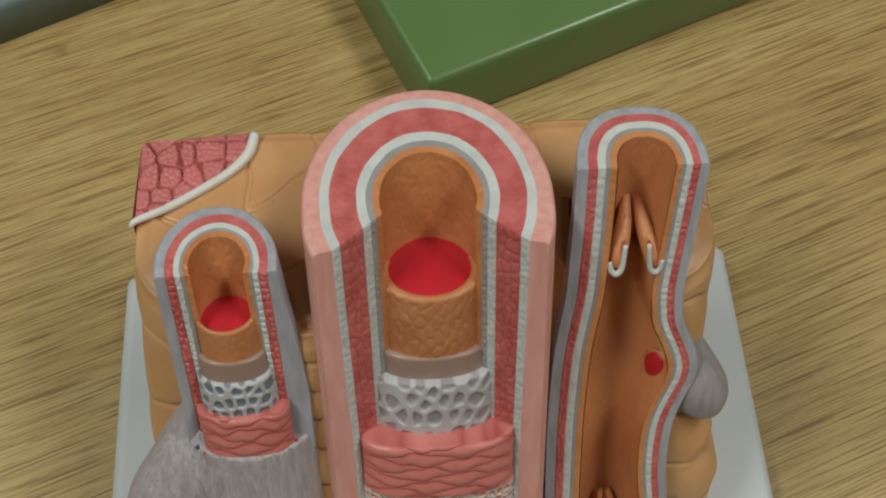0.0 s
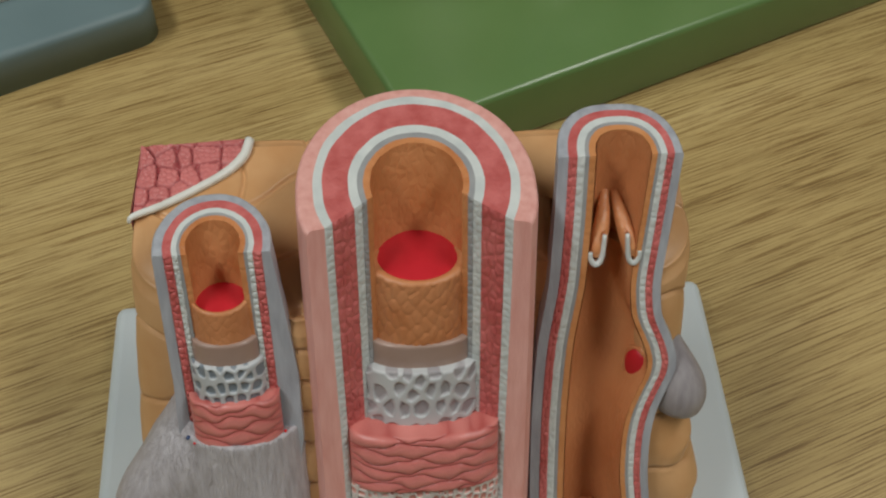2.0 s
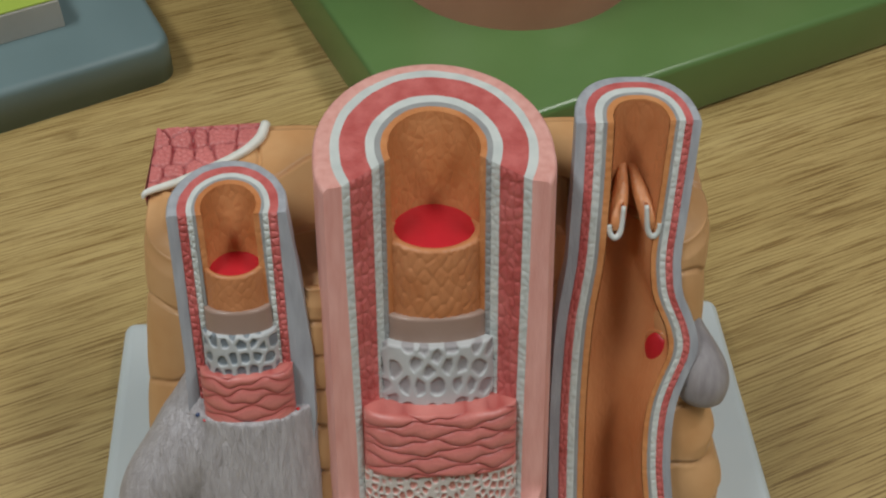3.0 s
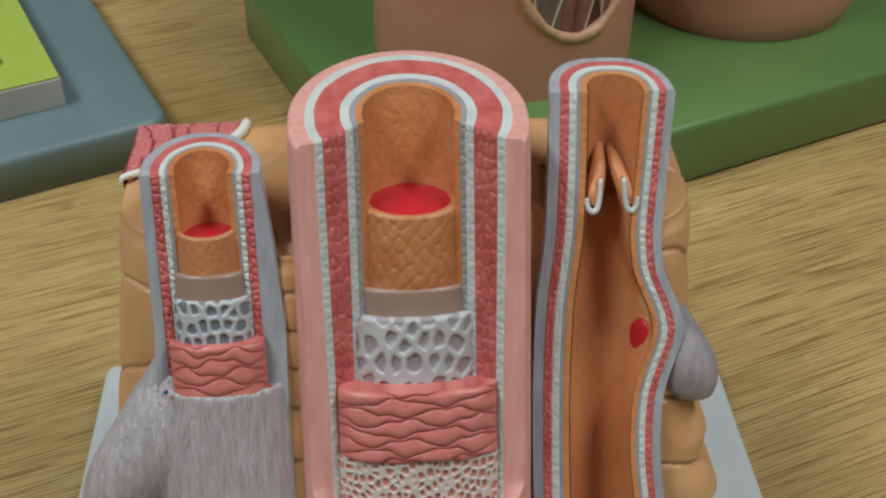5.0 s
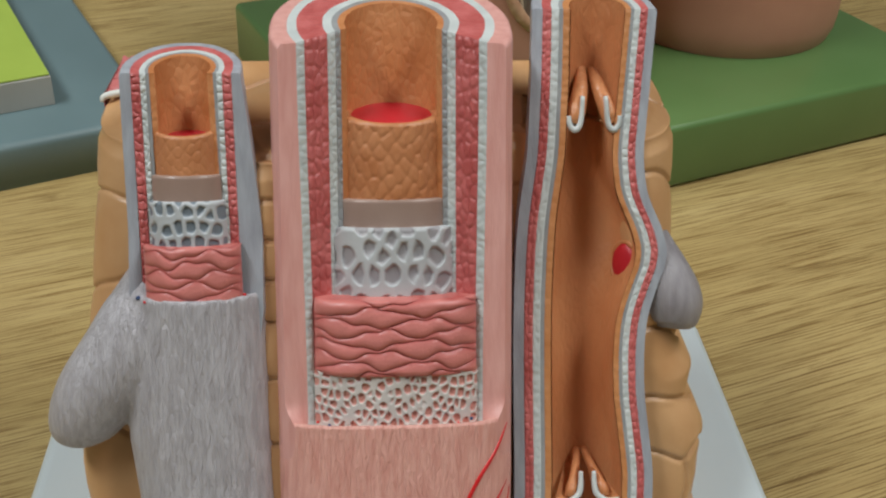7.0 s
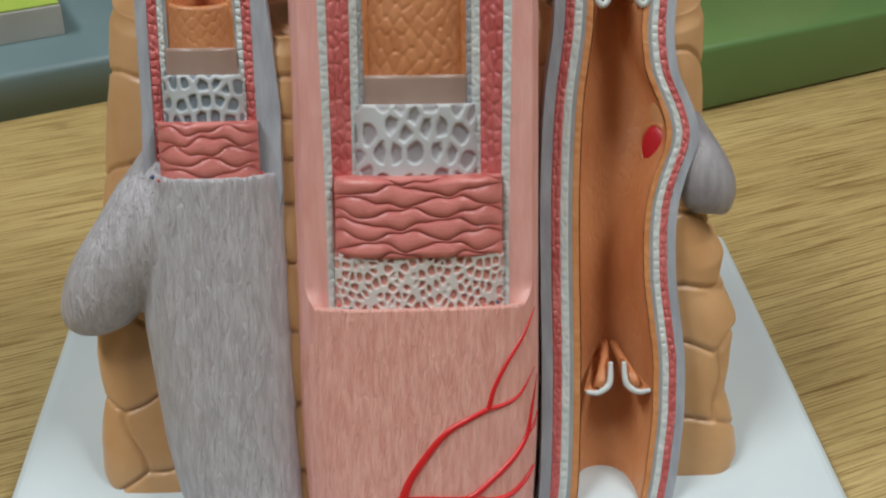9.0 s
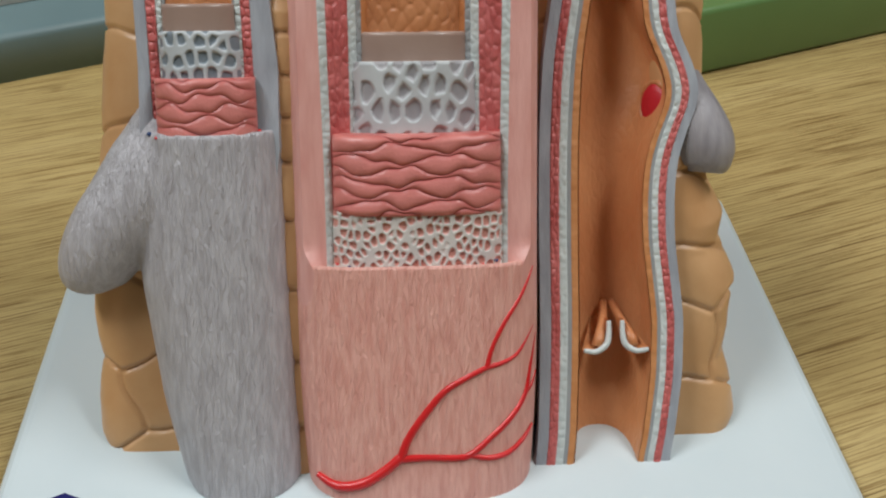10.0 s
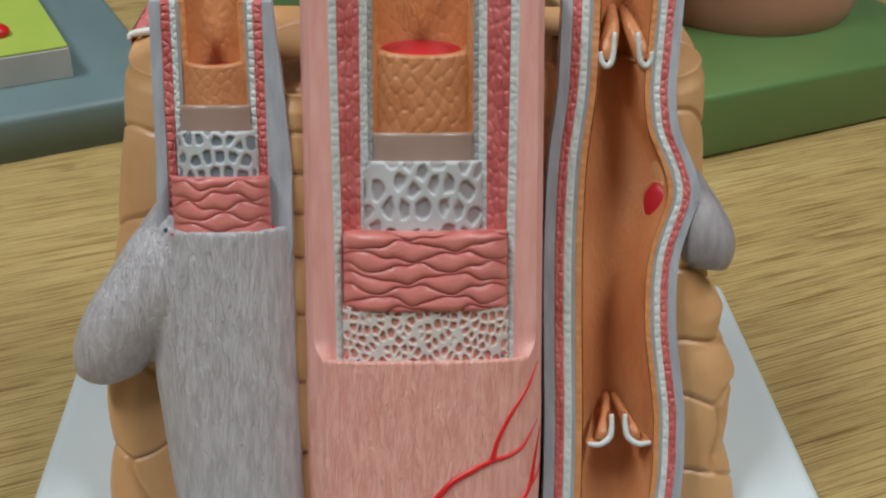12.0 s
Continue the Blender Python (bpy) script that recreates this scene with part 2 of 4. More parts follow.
def cell_field(u, v, su, sv, seed, jitter=0.9, brick=False, point=1.0):
    """Distances to the nearest and second nearest of jittered seeds on a grid of su x sv metres (in units of a cell)."""
    a, b = np.asarray(u) / su, np.asarray(v) / sv
    ia, ib = np.floor(a), np.floor(b)
    f1, f2 = np.full(a.shape, 9.0), np.full(a.shape, 9.0)
    for da in (-2, -1, 0, 1, 2):
        for db in (-2, -1, 0, 1, 2):
            ca, cb = ia + da, ib + db
            h1 = np.sin(ca * 127.1 + cb * 311.7 + seed * 17.3) * 43758.5453
            h2 = np.sin(ca * 269.5 + cb * 183.3 + seed * 29.1) * 24634.6345
            pa = ca + 0.5 + jitter * (h1 - np.floor(h1) - 0.5) + (0.5 * np.mod(cb, 2) if brick else 0.0)
            pb = cb + 0.5 + jitter * (h2 - np.floor(h2) - 0.5)
            d = np.hypot(a - pa, point * (b - pb))
            f2 = np.minimum(f2, np.maximum(f1, d))
            f1 = np.minimum(f1, d)
    return f1, f2


def step(x, a, b):
    t = np.clip((np.asarray(x) - a) / (b - a), 0, 1)
    return t * t * (3 - 2 * t)


# ---- the leaning frame of the vessel model ----
LEAN_BACK = radians(25.0)
SN, CS = math.sin(LEAN_BACK), math.cos(LEAN_BACK)
BASE_TOP = 0.017


def leaning(x, d, h):
    """Place of a point x to the side, d behind the cut plane and h along the leaning vessels."""
    return np.stack([x + 0 * d, h * SN + d * CS, BASE_TOP + h * CS - d * SN], -1)


def level(z):
    """Height along the lean at which a point d behind the cut plane meets the level z."""
    return lambda d: (z - BASE_TOP + d * SN) / CS


def grid_faces(rows, cols, closed=False):
    i = np.arange(rows - 1)[:, None] * cols
    j = np.arange(cols if closed else cols - 1)[None, :]
    k = (j + 1) % cols
    return np.stack([i + j, i + k, i + cols + k, i + cols + j], -1).reshape(-1, 4).tolist()


def normals_of(p, closed=False):
    if closed:
        du = np.roll(p, -1, 1) - np.roll(p, 1, 1)
    else:
        du = np.gradient(p, axis=1)
    dv = np.gradient(p, axis=0)
    n = np.cross(du, dv)
    return n / np.maximum(np.linalg.norm(n, axis=-1, keepdims=True), 1e-9)


def layer(name, mat, parent, outer, inner, low, high, rows=60, n=48, m=7, label="", bump=None, rounded=0.0):
    """A horseshoe-shaped layer of a vessel wall. outer(h), inner(h): n points (x, d) from one cut edge round the back to the
    other; bump(along, h, side): relief of the two cut faces."""
    verts = []
    steps = [(s, 0.0, 0.0) for s in np.linspace(0, 1 if not rounded else 0.985, rows)]
    if rounded:
        steps += [(1.0, rounded * (1 - math.cos(a)), rounded * (1 - math.sin(a))) for a in (0, 0.35, 0.7, 1.05, math.pi / 2)]
        rows = len(steps)
    for s, inset, drop in steps:
        o, i = outer(s), inner(s)
        if inset:
            mid = o.mean(0)
            away = mid - o
            o = o + away / np.linalg.norm(away, axis=1, keepdims=True) * inset
        w = np.linspace(0, 1, m + 2)[1:-1, None]
        right = o[-1] * (1 - w) + i[-1] * w
        left = i[0] * (1 - w) + o[0] * w
        loop = np.concatenate([o, right, i[::-1], left])
        d = loop[:, 1]
        lo = low(d) if callable(low) else np.full(len(d), low)
        hi = high(d) if callable(high) else np.full(len(d), high)
        h = lo + (hi - lo) * s
        h[:n] -= drop
        if bump:
            fade = min(1.0, (1 - s) * rows / 2)
            for sl, a, b, side in ((slice(n, n + m), o[-1], i[-1], 1), (slice(2 * n + m, 2 * n + 2 * m), o[0], i[0], -1)):
                along = np.linalg.norm(loop[sl] - a, axis=1)
                e = (b - a) / max(np.linalg.norm(b - a), 1e-9)
                nrm = np.array([e[1], -e[0]])
                if nrm[1] > 0:
                    nrm = -nrm
                loop[sl] = loop[sl] + nrm * (fade * bump(along, h[sl], side))[:, None]
        verts.append(leaning(loop[:, 0], loop[:, 1], h))
    p = np.array(verts)
    cols = p.shape[1]
    faces = grid_faces(rows, cols, True)
    for base, flip in ((0, True), ((rows - 1) * cols, False)):
        for k in range(n - 1):
            q = [base + k, base + k + 1, base + (2 * n + m - 1) - k - 1, base + (2 * n + m - 1) - k]
            faces.append(q[::-1] if flip else q)
    ob = mesh_object(name, p.reshape(-1, 3), faces, mat, parent, label)
    soften(ob, 40)
    return ob


def soften(ob, degrees):
    """Smooth shading, but for edges sharper than that."""
    me = ob.data
    bm = bmesh.new()
    bm.from_mesh(me)
    bmesh.ops.recalc_face_normals(bm, faces=bm.faces)
    for e in bm.edges:
        if len(e.link_faces) == 2:
            e.smooth = e.calc_face_angle(0) < radians(degrees)
    bm.to_mesh(me)
    bm.free()


def arc_to_line(cx, cd, r, cut, n=48, squash=1.0):
    """n points of a circle round (cx, cd), from the line d = cut[0] - cut[1] |x - cx| on one side round the back to the other."""
    a = np.linspace(0, math.pi, 721)  # from the front (0) round one side to the back
    dx, d = r * np.sin(a), cd - r * squash * np.cos(a)
    hit = np.argmax(d >= cut[0] - cut[1] * dx)
    t = np.linspace(a[hit], 2 * math.pi - a[hit], n)
    fade = np.minimum(1, np.minimum(np.arange(n), np.arange(n)[::-1]) / 3)
    r = r + fade * r * (0.0045 * np.sin(7 * t + r * 4000) + 0.0025 * np.sin(17 * t + r * 9000))
    return np.stack([cx - r * np.sin(t), cd - r * squash * np.cos(t)], 1)


def front_slab(name, mat, parent, cx, half, edge, front, low, high, back, power=2.0, cols=90, rows=50, relief=None, depth=0.0,
               label="", drift=0.0, lip=0.0012):
    """A band that bulges out of the cut-away front: half as wide, with its edges at depth edge, its middle at depth front and a flat
    back. relief(x, h): height of the pattern, 0 to 1, raised by depth metres."""
    xs = np.linspace(-1, 1, cols)
    hs = np.linspace(low, high, rows)
    X, Hh = np.meshgrid(xs * half, hs)
    prof = edge + (front - edge) * (1 - np.abs(X / half) ** power) ** (1 / power)
    rl = relief(X, Hh) if relief else np.ones_like(X)
    ends = np.minimum(1, np.minimum(Hh - low, high - Hh) / lip)
    ends = np.sqrt(np.clip(1 - (1 - ends) ** 2, 0, 1))
    D = prof - depth * rl + (1 - ends) * lip * 0.8
    p = leaning(cx + drift * Hh + X, D, Hh).reshape(-1, 3)
    faces = grid_faces(rows, cols)
    verts = [*p]
    start = len(verts)
    for h, row in ((low, 0), (high, rows - 1)):
        verts += [*leaning(cx + drift * h + xs * half, np.full(cols, back), np.full(cols, h))]
    for j in range(cols - 1):
        faces.append([start + j, start + j + 1, j + 1, j][::1])
        a = (rows - 1) * cols
        faces.append([a + j, a + j + 1, start + cols + j + 1, start + cols + j])
    values = np.concatenate([rl.reshape(-1), np.full(len(verts) - len(p), 1.0)])
    return mesh_object(name, verts, faces, mat, parent, label, relief=values)


def fibres(seed, length=0.0125, height=0.0032):
    """Spindle-shaped muscle fibres: bands between wavy lines that swing against each other and pinch the bands into long lenses."""
    def line(k, x):
        r1 = np.sin(k * 127.1 + seed * 17.3) * 43758.5453
        r2 = np.sin(k * 269.5 + seed * 29.1) * 24634.6345
        r1, r2 = r1 - np.floor(r1), r2 - np.floor(r2)
        phase = math.pi * k + 2.0 * (r1 - 0.5) + seed
        swing = np.sin(math.pi * x / (length * (0.8 + 0.45 * r2)) + phase) + 0.30 * np.sin(2.3 * math.pi * x / length + 9 * r2)
        return (k + 0.40 * swing) * height

    def field(x, h):
        x, h = np.asarray(x), np.asarray(h) + 0.0002 * np.sin(np.asarray(x) * 900)
        out = np.zeros(np.broadcast(x, h).shape)
        k0 = np.floor(h / height)
        for dk in (-2, -1, 0, 1):
            k = k0 + dk
            a, b = line(k, x), line(k + 1, x)
            gap = np.maximum(b - a, 1e-5)
            t = np.clip((h - a) / gap, 0, 1)
            out = np.maximum(out, (4 * t * (1 - t)) ** 0.55 * np.clip(gap / (1.5 * height), 0, 1) ** 0.5)
        return out
    return field


def scales(seed, width=0.0024, height=0.0062):
    def field(x, h):
        f1, f2 = cell_field(h, x + 0.0004 * np.sin(h * 400), height, width, seed, 0.42, True, 0.62)
        return step(f2 - f1, 0.0, 0.30)
    return field


def net(seed, width=0.0055, height=0.0070, thick=0.38, loose=0.66):
    """A net of strands round open meshes: 1 on the strands, 0 in the meshes."""
    def field(x, h):
        f1, f2 = cell_field(x, h, width, height, seed, loose, True)
        strand = 1 - step(f2 - f1, thick * 0.30, thick * 1.35)
        return np.maximum(strand, step(f1, 0.37, 0.54))
    return field


def tube(name, points, radii, mat, parent, label="", sides=10, close=True):
    """A round strand along a smooth line through the points."""
    pts, rad = catmull(points, 6), catmull([(r, 0, 0) for r in radii], 6)[:, 0]
    tang = np.gradient(pts, axis=0)
    tang /= np.linalg.norm(tang, axis=1, keepdims=True)
    up = np.array([0.0, 0.0, 1.0])
    verts, k = [], len(pts)
    ref = np.cross(tang[0], up if abs(tang[0][2]) < 0.9 else np.array([1.0, 0, 0]))
    for p, t, r in zip(pts, tang, rad):
        ref = ref - t * (ref @ t)
        ref /= np.linalg.norm(ref)
        side = np.cross(t, ref)
        for a in np.linspace(0, 2 * math.pi, sides, endpoint=False):
            verts.append(p + r * (math.cos(a) * ref + math.sin(a) * side))
    faces = grid_faces(k, sides, True)
    faces += [list(range(sides))[::-1], list(range((k - 1) * sides, k * sides))]
    return mesh_object(name, verts, faces, mat, parent, label)


def catmull(points, per):
    p = np.array(points, dtype=float)
    p = np.vstack([2 * p[0] - p[1], p, 2 * p[-1] - p[-2]])
    out = []
    for i in range(1, len(p) - 2):
        for t in np.linspace(0, 1, per, endpoint=False):
            a, b, c, d = p[i - 1], p[i], p[i + 1], p[i + 2]
            out.append(0.5 * (2 * b + (c - a) * t + (2 * a - 5 * b + 4 * c - d) * t * t + (3 * b - a - 3 * c + d) * t ** 3))
    out.append(p[-2])
    return np.array(out)


# ---- room ----
def slab(name, size, centre, mat, kind="structure", label="", category=""):
    ob = part(name, box_bm(size, centre), mat, None, label)
    return tagged(ob, label, category, "", kind)


slab("floor", (5.4, 5.4, 0.1), (0, 0, FLOOR - 0.05), LINO, label="grey-brown lino floor of the room", category="floor")
slab("wall_north", (5.4, 0.1, CEILING - FLOOR), (0, 2.65, (FLOOR + CEILING) / 2), PLASTER, label="cream plastered wall behind the table", category="wall")
slab("wall_west", (0.1, 5.2, CEILING - FLOOR), (-2.65, 0, (FLOOR + CEILING) / 2), PLASTER, label="cream plastered wall", category="wall")
slab("wall_south", (5.4, 0.1, CEILING - FLOOR), (0, -2.65, (FLOOR + CEILING) / 2), PLASTER, label="cream plastered wall", category="wall")
slab("wall_east", (0.1, 5.2, CEILING - FLOOR), (2.65, 0, (FLOOR + CEILING) / 2), PLASTER, label="cream plastered wall", category="wall")


ceiling_bm = box_bm((5.4, 5.4, 0.1), (0, 0, CEILING + 0.05))
tagged(part("ceiling", ceiling_bm, CEILING_PAINT, None), "white painted ceiling", "ceiling", "", "structure")

TABLE_CENTRE = (0.1, 0.25)


def table():
    root = empty("table", "oak-grained laminate table with steel legs", "table")
    cx, cy = TABLE_CENTRE
    part("tabletop", box_bm((2.0, 1.3, 0.03), (cx, cy, -0.015), 0.003, 2), WOOD, root, "light oak-grained tabletop with dark pores")
    for sx in (-1, 1):
        for sy in (-1, 1):
            part("leg", box_bm((0.05, 0.05, 0.71), (cx + sx * 0.93, cy + sy * 0.58, -0.385), 0.004, 2), STEEL, root)
    return root


table()

# ---- the vessel model ----
model = empty("vessel_anatomy_model", "painted plastic cutaway model of blood vessels leaning on a white base", "anatomy model")


def base_plate():
    return part("base_plate", box_bm((0.262, 0.200, BASE_TOP), (0, 0.054, BASE_TOP / 2), 0.005, 4), WHITE_BASE, model, "glossy white plastic base plate")


def rounded_loop(x0, x1, d0, d1, r, n):
    """n points round a rounded rectangle, evenly spaced."""
    corners = [(x1 - r, d1 - r, 0), (x0 + r, d1 - r, 0.5), (x0 + r, d0 + r, 1.0), (x1 - r, d0 + r, 1.5)]
    pts = []
    for cx, cd, s in corners:
        for t in np.linspace(s, s + 0.5, 24):
            pts.append((cx + r * math.cos(t * math.pi), cd + r * math.sin(t * math.pi)))
    pts.append(pts[0])
    pts = np.array(pts)
    run = np.concatenate([[0], np.cumsum(np.linalg.norm(np.diff(pts, axis=0), axis=1))])
    s = np.linspace(0, run[-1], n, endpoint=False)
    return np.stack([np.interp(s, run, pts[:, 0]), np.interp(s, run, pts[:, 1])], 1)


FAT_SEEDS = [
    # the side beside the vein, from the top down
    (0.080, 0.030, 0.150), (0.080, 0.028, 0.1205), (0.080, 0.028, 0.097), (0.081, 0.026, 0.0750), (0.083, 0.026, 0.0535), (0.0815, 0.014, 0.0345),
    (0.0985, 0.020, 0.0350), (0.085, 0.026, 0.0130), (0.075, 0.062, 0.140), (0.075, 0.064, 0.105), (0.075, 0.064, 0.070), (0.078, 0.066, 0.040),
    # the side beside the small vessel
    (-0.086, 0.026, 0.151), (-0.096, 0.022, 0.116), (-0.086, 0.020, 0.096), (-0.081, 0.010, 0.0740), (-0.095, 0.020, 0.0470), (-0.1005, 0.024, 0.0150),
    (-0.078, 0.008, 0.0220), (-0.082, 0.008, 0.0005), (-0.098, 0.056, 0.130), (-0.095, 0.058, 0.095), (-0.098, 0.058, 0.060), (-0.095, 0.060, 0.030),
    # the strip between the small and the large vessel
    (-0.0405, 0.004, 0.152), (-0.0410, 0.004, 0.1365), (-0.0400, 0.004, 0.1245), (-0.0405, 0.004, 0.112), (-0.0400, 0.004, 0.1005), (-0.0405, 0.004, 0.086),
    (-0.0400, 0.004, 0.066), (-0.0405, 0.004, 0.045), (-0.0400, 0.004, 0.022), (-0.040, 0.004, 0.004),
    # the strip between the large vessel and the vein
    (0.036, 0.008, 0.150), (0.036, 0.008, 0.120), (0.036, 0.008, 0.085), (0.036, 0.008, 0.050), (0.036, 0.008, 0.015),
    # the level top
    (-0.072, 0.050, 0.168), (-0.0500, 0.058, 0.171), (-0.0440, 0.036, 0.162), (-0.0240, 0.060, 0.171), (0.020, 0.060, 0.172),
    (0.046, 0.058, 0.171), (0.066, 0.060, 0.172), (0.086, 0.048, 0.168)]


def fat_cells(x, d, h):
    """Distances, in metres, to the nearest and second nearest lobe."""
    f1, f2 = np.full(x.shape, 9.0), np.full(x.shape, 9.0)
    wx, wd, wh = x + 0.0015 * np.sin(h * 260 + d * 90), d, h + 0.0018 * np.sin(x * 210 + 1.0) + 0.0012 * np.sin(d * 330)
    for a, b, c in FAT_SEEDS:
        q = np.sqrt((wx - a) ** 2 + 0.35 * (wd - b) ** 2 + (wh - c) ** 2)
        f2 = np.minimum(f2, np.maximum(f1, q))
        f1 = np.minimum(f1, q)
    return f1, f2


def fat_tissue():
    n, rows, cap = 640, 190, 60
    top = level(0.147)
    bottom = level(BASE_TOP - 0.0005)
    loops, heights = [], []
    for s in np.linspace(0, 1, rows):
        h = 0.165 * s
        x1 = float(np.interp(h, [0, 0.004, 0.013, 0.026, 0.035, 0.0415, 0.052, 0.062, 0.066, 0.076, 0.084, 0.10, 0.16],
                             [0.0970, 0.0985, 0.0980, 0.0945, 0.0960, 0.0965, 0.0985, 0.0950, 0.0925, 0.0940, 0.0900, 0.0865, 0.0872]))
        x0 = float(np.interp(h, [0, 0.004, 0.015, 0.030, 0.045, 0.058, 0.12, 0.16], [-0.1010, -0.1020, -0.1022, -0.1010, -0.1025, -0.1020, -0.0970, -0.0945]))
        loop = rounded_loop(x0, x1, 0.011, 0.067, 0.008 + 0.010 * s, n)
        near = loop[:, 1] < 0.03
        seam = float(np.interp(h, [0, 0.10, 0.165], [0.0330, 0.0335, 0.0362]))
        hollow = step(loop[:, 0], seam + 0.003, seam + 0.007) * (1 - step(loop[:, 0], 0.066, 0.073))
        loop[:, 1] = np.where(near, loop[:, 1] + 0.030 * hollow, loop[:, 1])
        loop[:, 1] = np.where(near, loop[:, 1] - 0.0105 * np.exp(-((loop[:, 0] + 0.0405) / 0.0065) ** 4), loop[:, 1])
        loop[:, 1] = np.where(near, loop[:, 1] + 0.006 * np.exp(-((loop[:, 0] - seam) / 0.0045) ** 4), loop[:, 1])
        d = loop[:, 1]
        hh = bottom(d) + (top(d) - bottom(d)) * s
        loops.append(loop)
        heights.append(hh)
    edge = loops[-1]
    for k in np.linspace(0, 1, cap)[1:]:
        c = np.array([edge[:, 0].mean(), 0.040])
        loop = edge * (1 - k) + (c + (edge - c) * np.array([0.6, 0.0])) * k
        loops.append(loop)
        heights.append(top(loop[:, 1]))
    loops, heights = np.array(loops), np.array(heights)
    p = leaning(loops[..., 0], loops[..., 1], heights)
    nrm = normals_of(p, True)
    mid = p[:rows].mean(1, keepdims=True)
    if (nrm[:rows] * (p[:rows] - mid)).sum() < 0:
        nrm = -nrm
    nrm[rows:] = (0, 0, 1)
    ridge = np.linspace(0, 1, 5)[:, None, None]
    for k in range(5):  # round the edge of the top
        nrm[rows - 5 + k] = nrm[rows - 5 + k] * (1 - ridge[k, 0]) + np.array([0, 0, 1.0]) * ridge[k, 0]
    f1, f2 = fat_cells(loops[..., 0], loops[..., 1], heights)
    gap = f2 - f1
    puff = 0.0013 * step(gap, 0.0, 0.0020) + 0.0005 * step(gap, 0.0, 0.014) - 0.0010
    soft = np.zeros((len(p), 1))
    soft[rows - 9:rows + 8, 0] = -0.0014 * np.sin(np.linspace(0, math.pi, 17))
    out = (p + nrm * (puff + soft)[..., None]).reshape(-1, 3)
    out[:n, 2] = BASE_TOP - 0.0003
    ob = mesh_object("fat_tissue", out, grid_faces(len(p), n, True), FAT, model, "lumpy ochre fat tissue with fine grooves between its lobes")
    fix_normals(ob)
    return ob


def fix_normals(ob):
    bm = bmesh.new()
    bm.from_mesh(ob.data)
    bmesh.ops.recalc_face_normals(bm, faces=bm.faces)
    bm.to_mesh(ob.data)
    bm.free()


def muscle_patch():
    """The corner of red muscle bundles that lies in the fat, behind a white band."""
    z = 0.1483
    band = [(-0.0575, 0.0650), (-0.0595, 0.0585), (-0.065, 0.0525), (-0.0745, 0.0465), (-0.085, 0.0410), (-0.0945, 0.0372)]
    curve = catmull([(x, d, 0) for x, d in band], 22)
    nrow, ncol = len(curve), 90
    corner = np.array([-0.0940, 0.0632])
    pts = []
    for x, d, _ in curve:
        row = [np.array([x, d]) * (1 - t) + corner * t for t in np.linspace(0, 0.999, ncol)]
        pts.append(row)
    pts = np.array(pts)
    f1, f2 = cell_field(pts[..., 0], pts[..., 1], 0.0074, 0.0068, 5, 0.75)
    g1, g2 = cell_field(pts[..., 0], pts[..., 1], 0.0018, 0.0018, 8, 0.9)
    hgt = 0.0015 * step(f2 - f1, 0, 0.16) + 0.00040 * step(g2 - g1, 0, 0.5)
    rim = np.clip(1 - np.minimum(np.arange(nrow), np.arange(nrow)[::-1]) / 9, 0, 1)[:, None]
    h = level(z)(pts[..., 1]) + hgt * (1 - rim) + 0.0010 * rim
    p = leaning(pts[..., 0], pts[..., 1], h)
    faces = grid_faces(nrow, ncol)
    verts = [*p.reshape(-1, 3)]
    # the outer side of the corner, down along the fat
    side = []
    for a, b in (((-0.0955, 0.0370), (-0.0940, 0.0632)), ((-0.0940, 0.0632), (-0.0575, 0.0650))):
        side += [np.array(a) * (1 - t) + np.array(b) * t for t in np.linspace(0, 1, 12)]
    side = np.array(side)
    start = len(verts)
    for hz in np.linspace(z + 0.0006, 0.142, 10):
        verts += [*leaning(side[:, 0] + 0.1 * (z - hz) * (side[:, 1] < 0.0631), side[:, 1] - 0.1 * (z - hz) * (side[:, 1] > 0.06), level(hz)(side[:, 1]))]
    faces += [[start + i for i in f] for f in grid_faces(10, len(side))]
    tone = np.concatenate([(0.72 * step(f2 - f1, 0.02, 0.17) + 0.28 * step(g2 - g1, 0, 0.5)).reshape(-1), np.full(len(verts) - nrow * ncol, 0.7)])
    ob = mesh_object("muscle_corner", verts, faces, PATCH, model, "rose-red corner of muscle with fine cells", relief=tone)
    fix_normals(ob)
    line = [tuple(leaning(np.array(x), np.array(d), level(z + 0.0004)(np.array(d)))) for x, d in band]
    down = [tuple(leaning(np.array(-0.0960), np.array(0.0364), level(0.1472)(np.array(0.0364))))]
    tube("fascia_band", line + down, [0.0017, 0.0018, 0.0016, 0.0015, 0.0014] + [0.0011, 0.0005], FASCIA, model, "white band of fascia on the fat", 12)


def cells_bump(depth, su, sv, seed, lo=0.0, hi=0.4):
    def f(along, h, side):
        f1, f2 = cell_field(along + 0.1 * side, h, su, sv, seed, 0.8)
        return depth * step(f2 - f1, lo, hi)
    return f


# heights of the steps of the large vessel, from its rim down
ART_X, ART_D = -0.0036, 0.010
ART_CUT = (0.0150, 0.70)
ART_TOP = level(0.180)


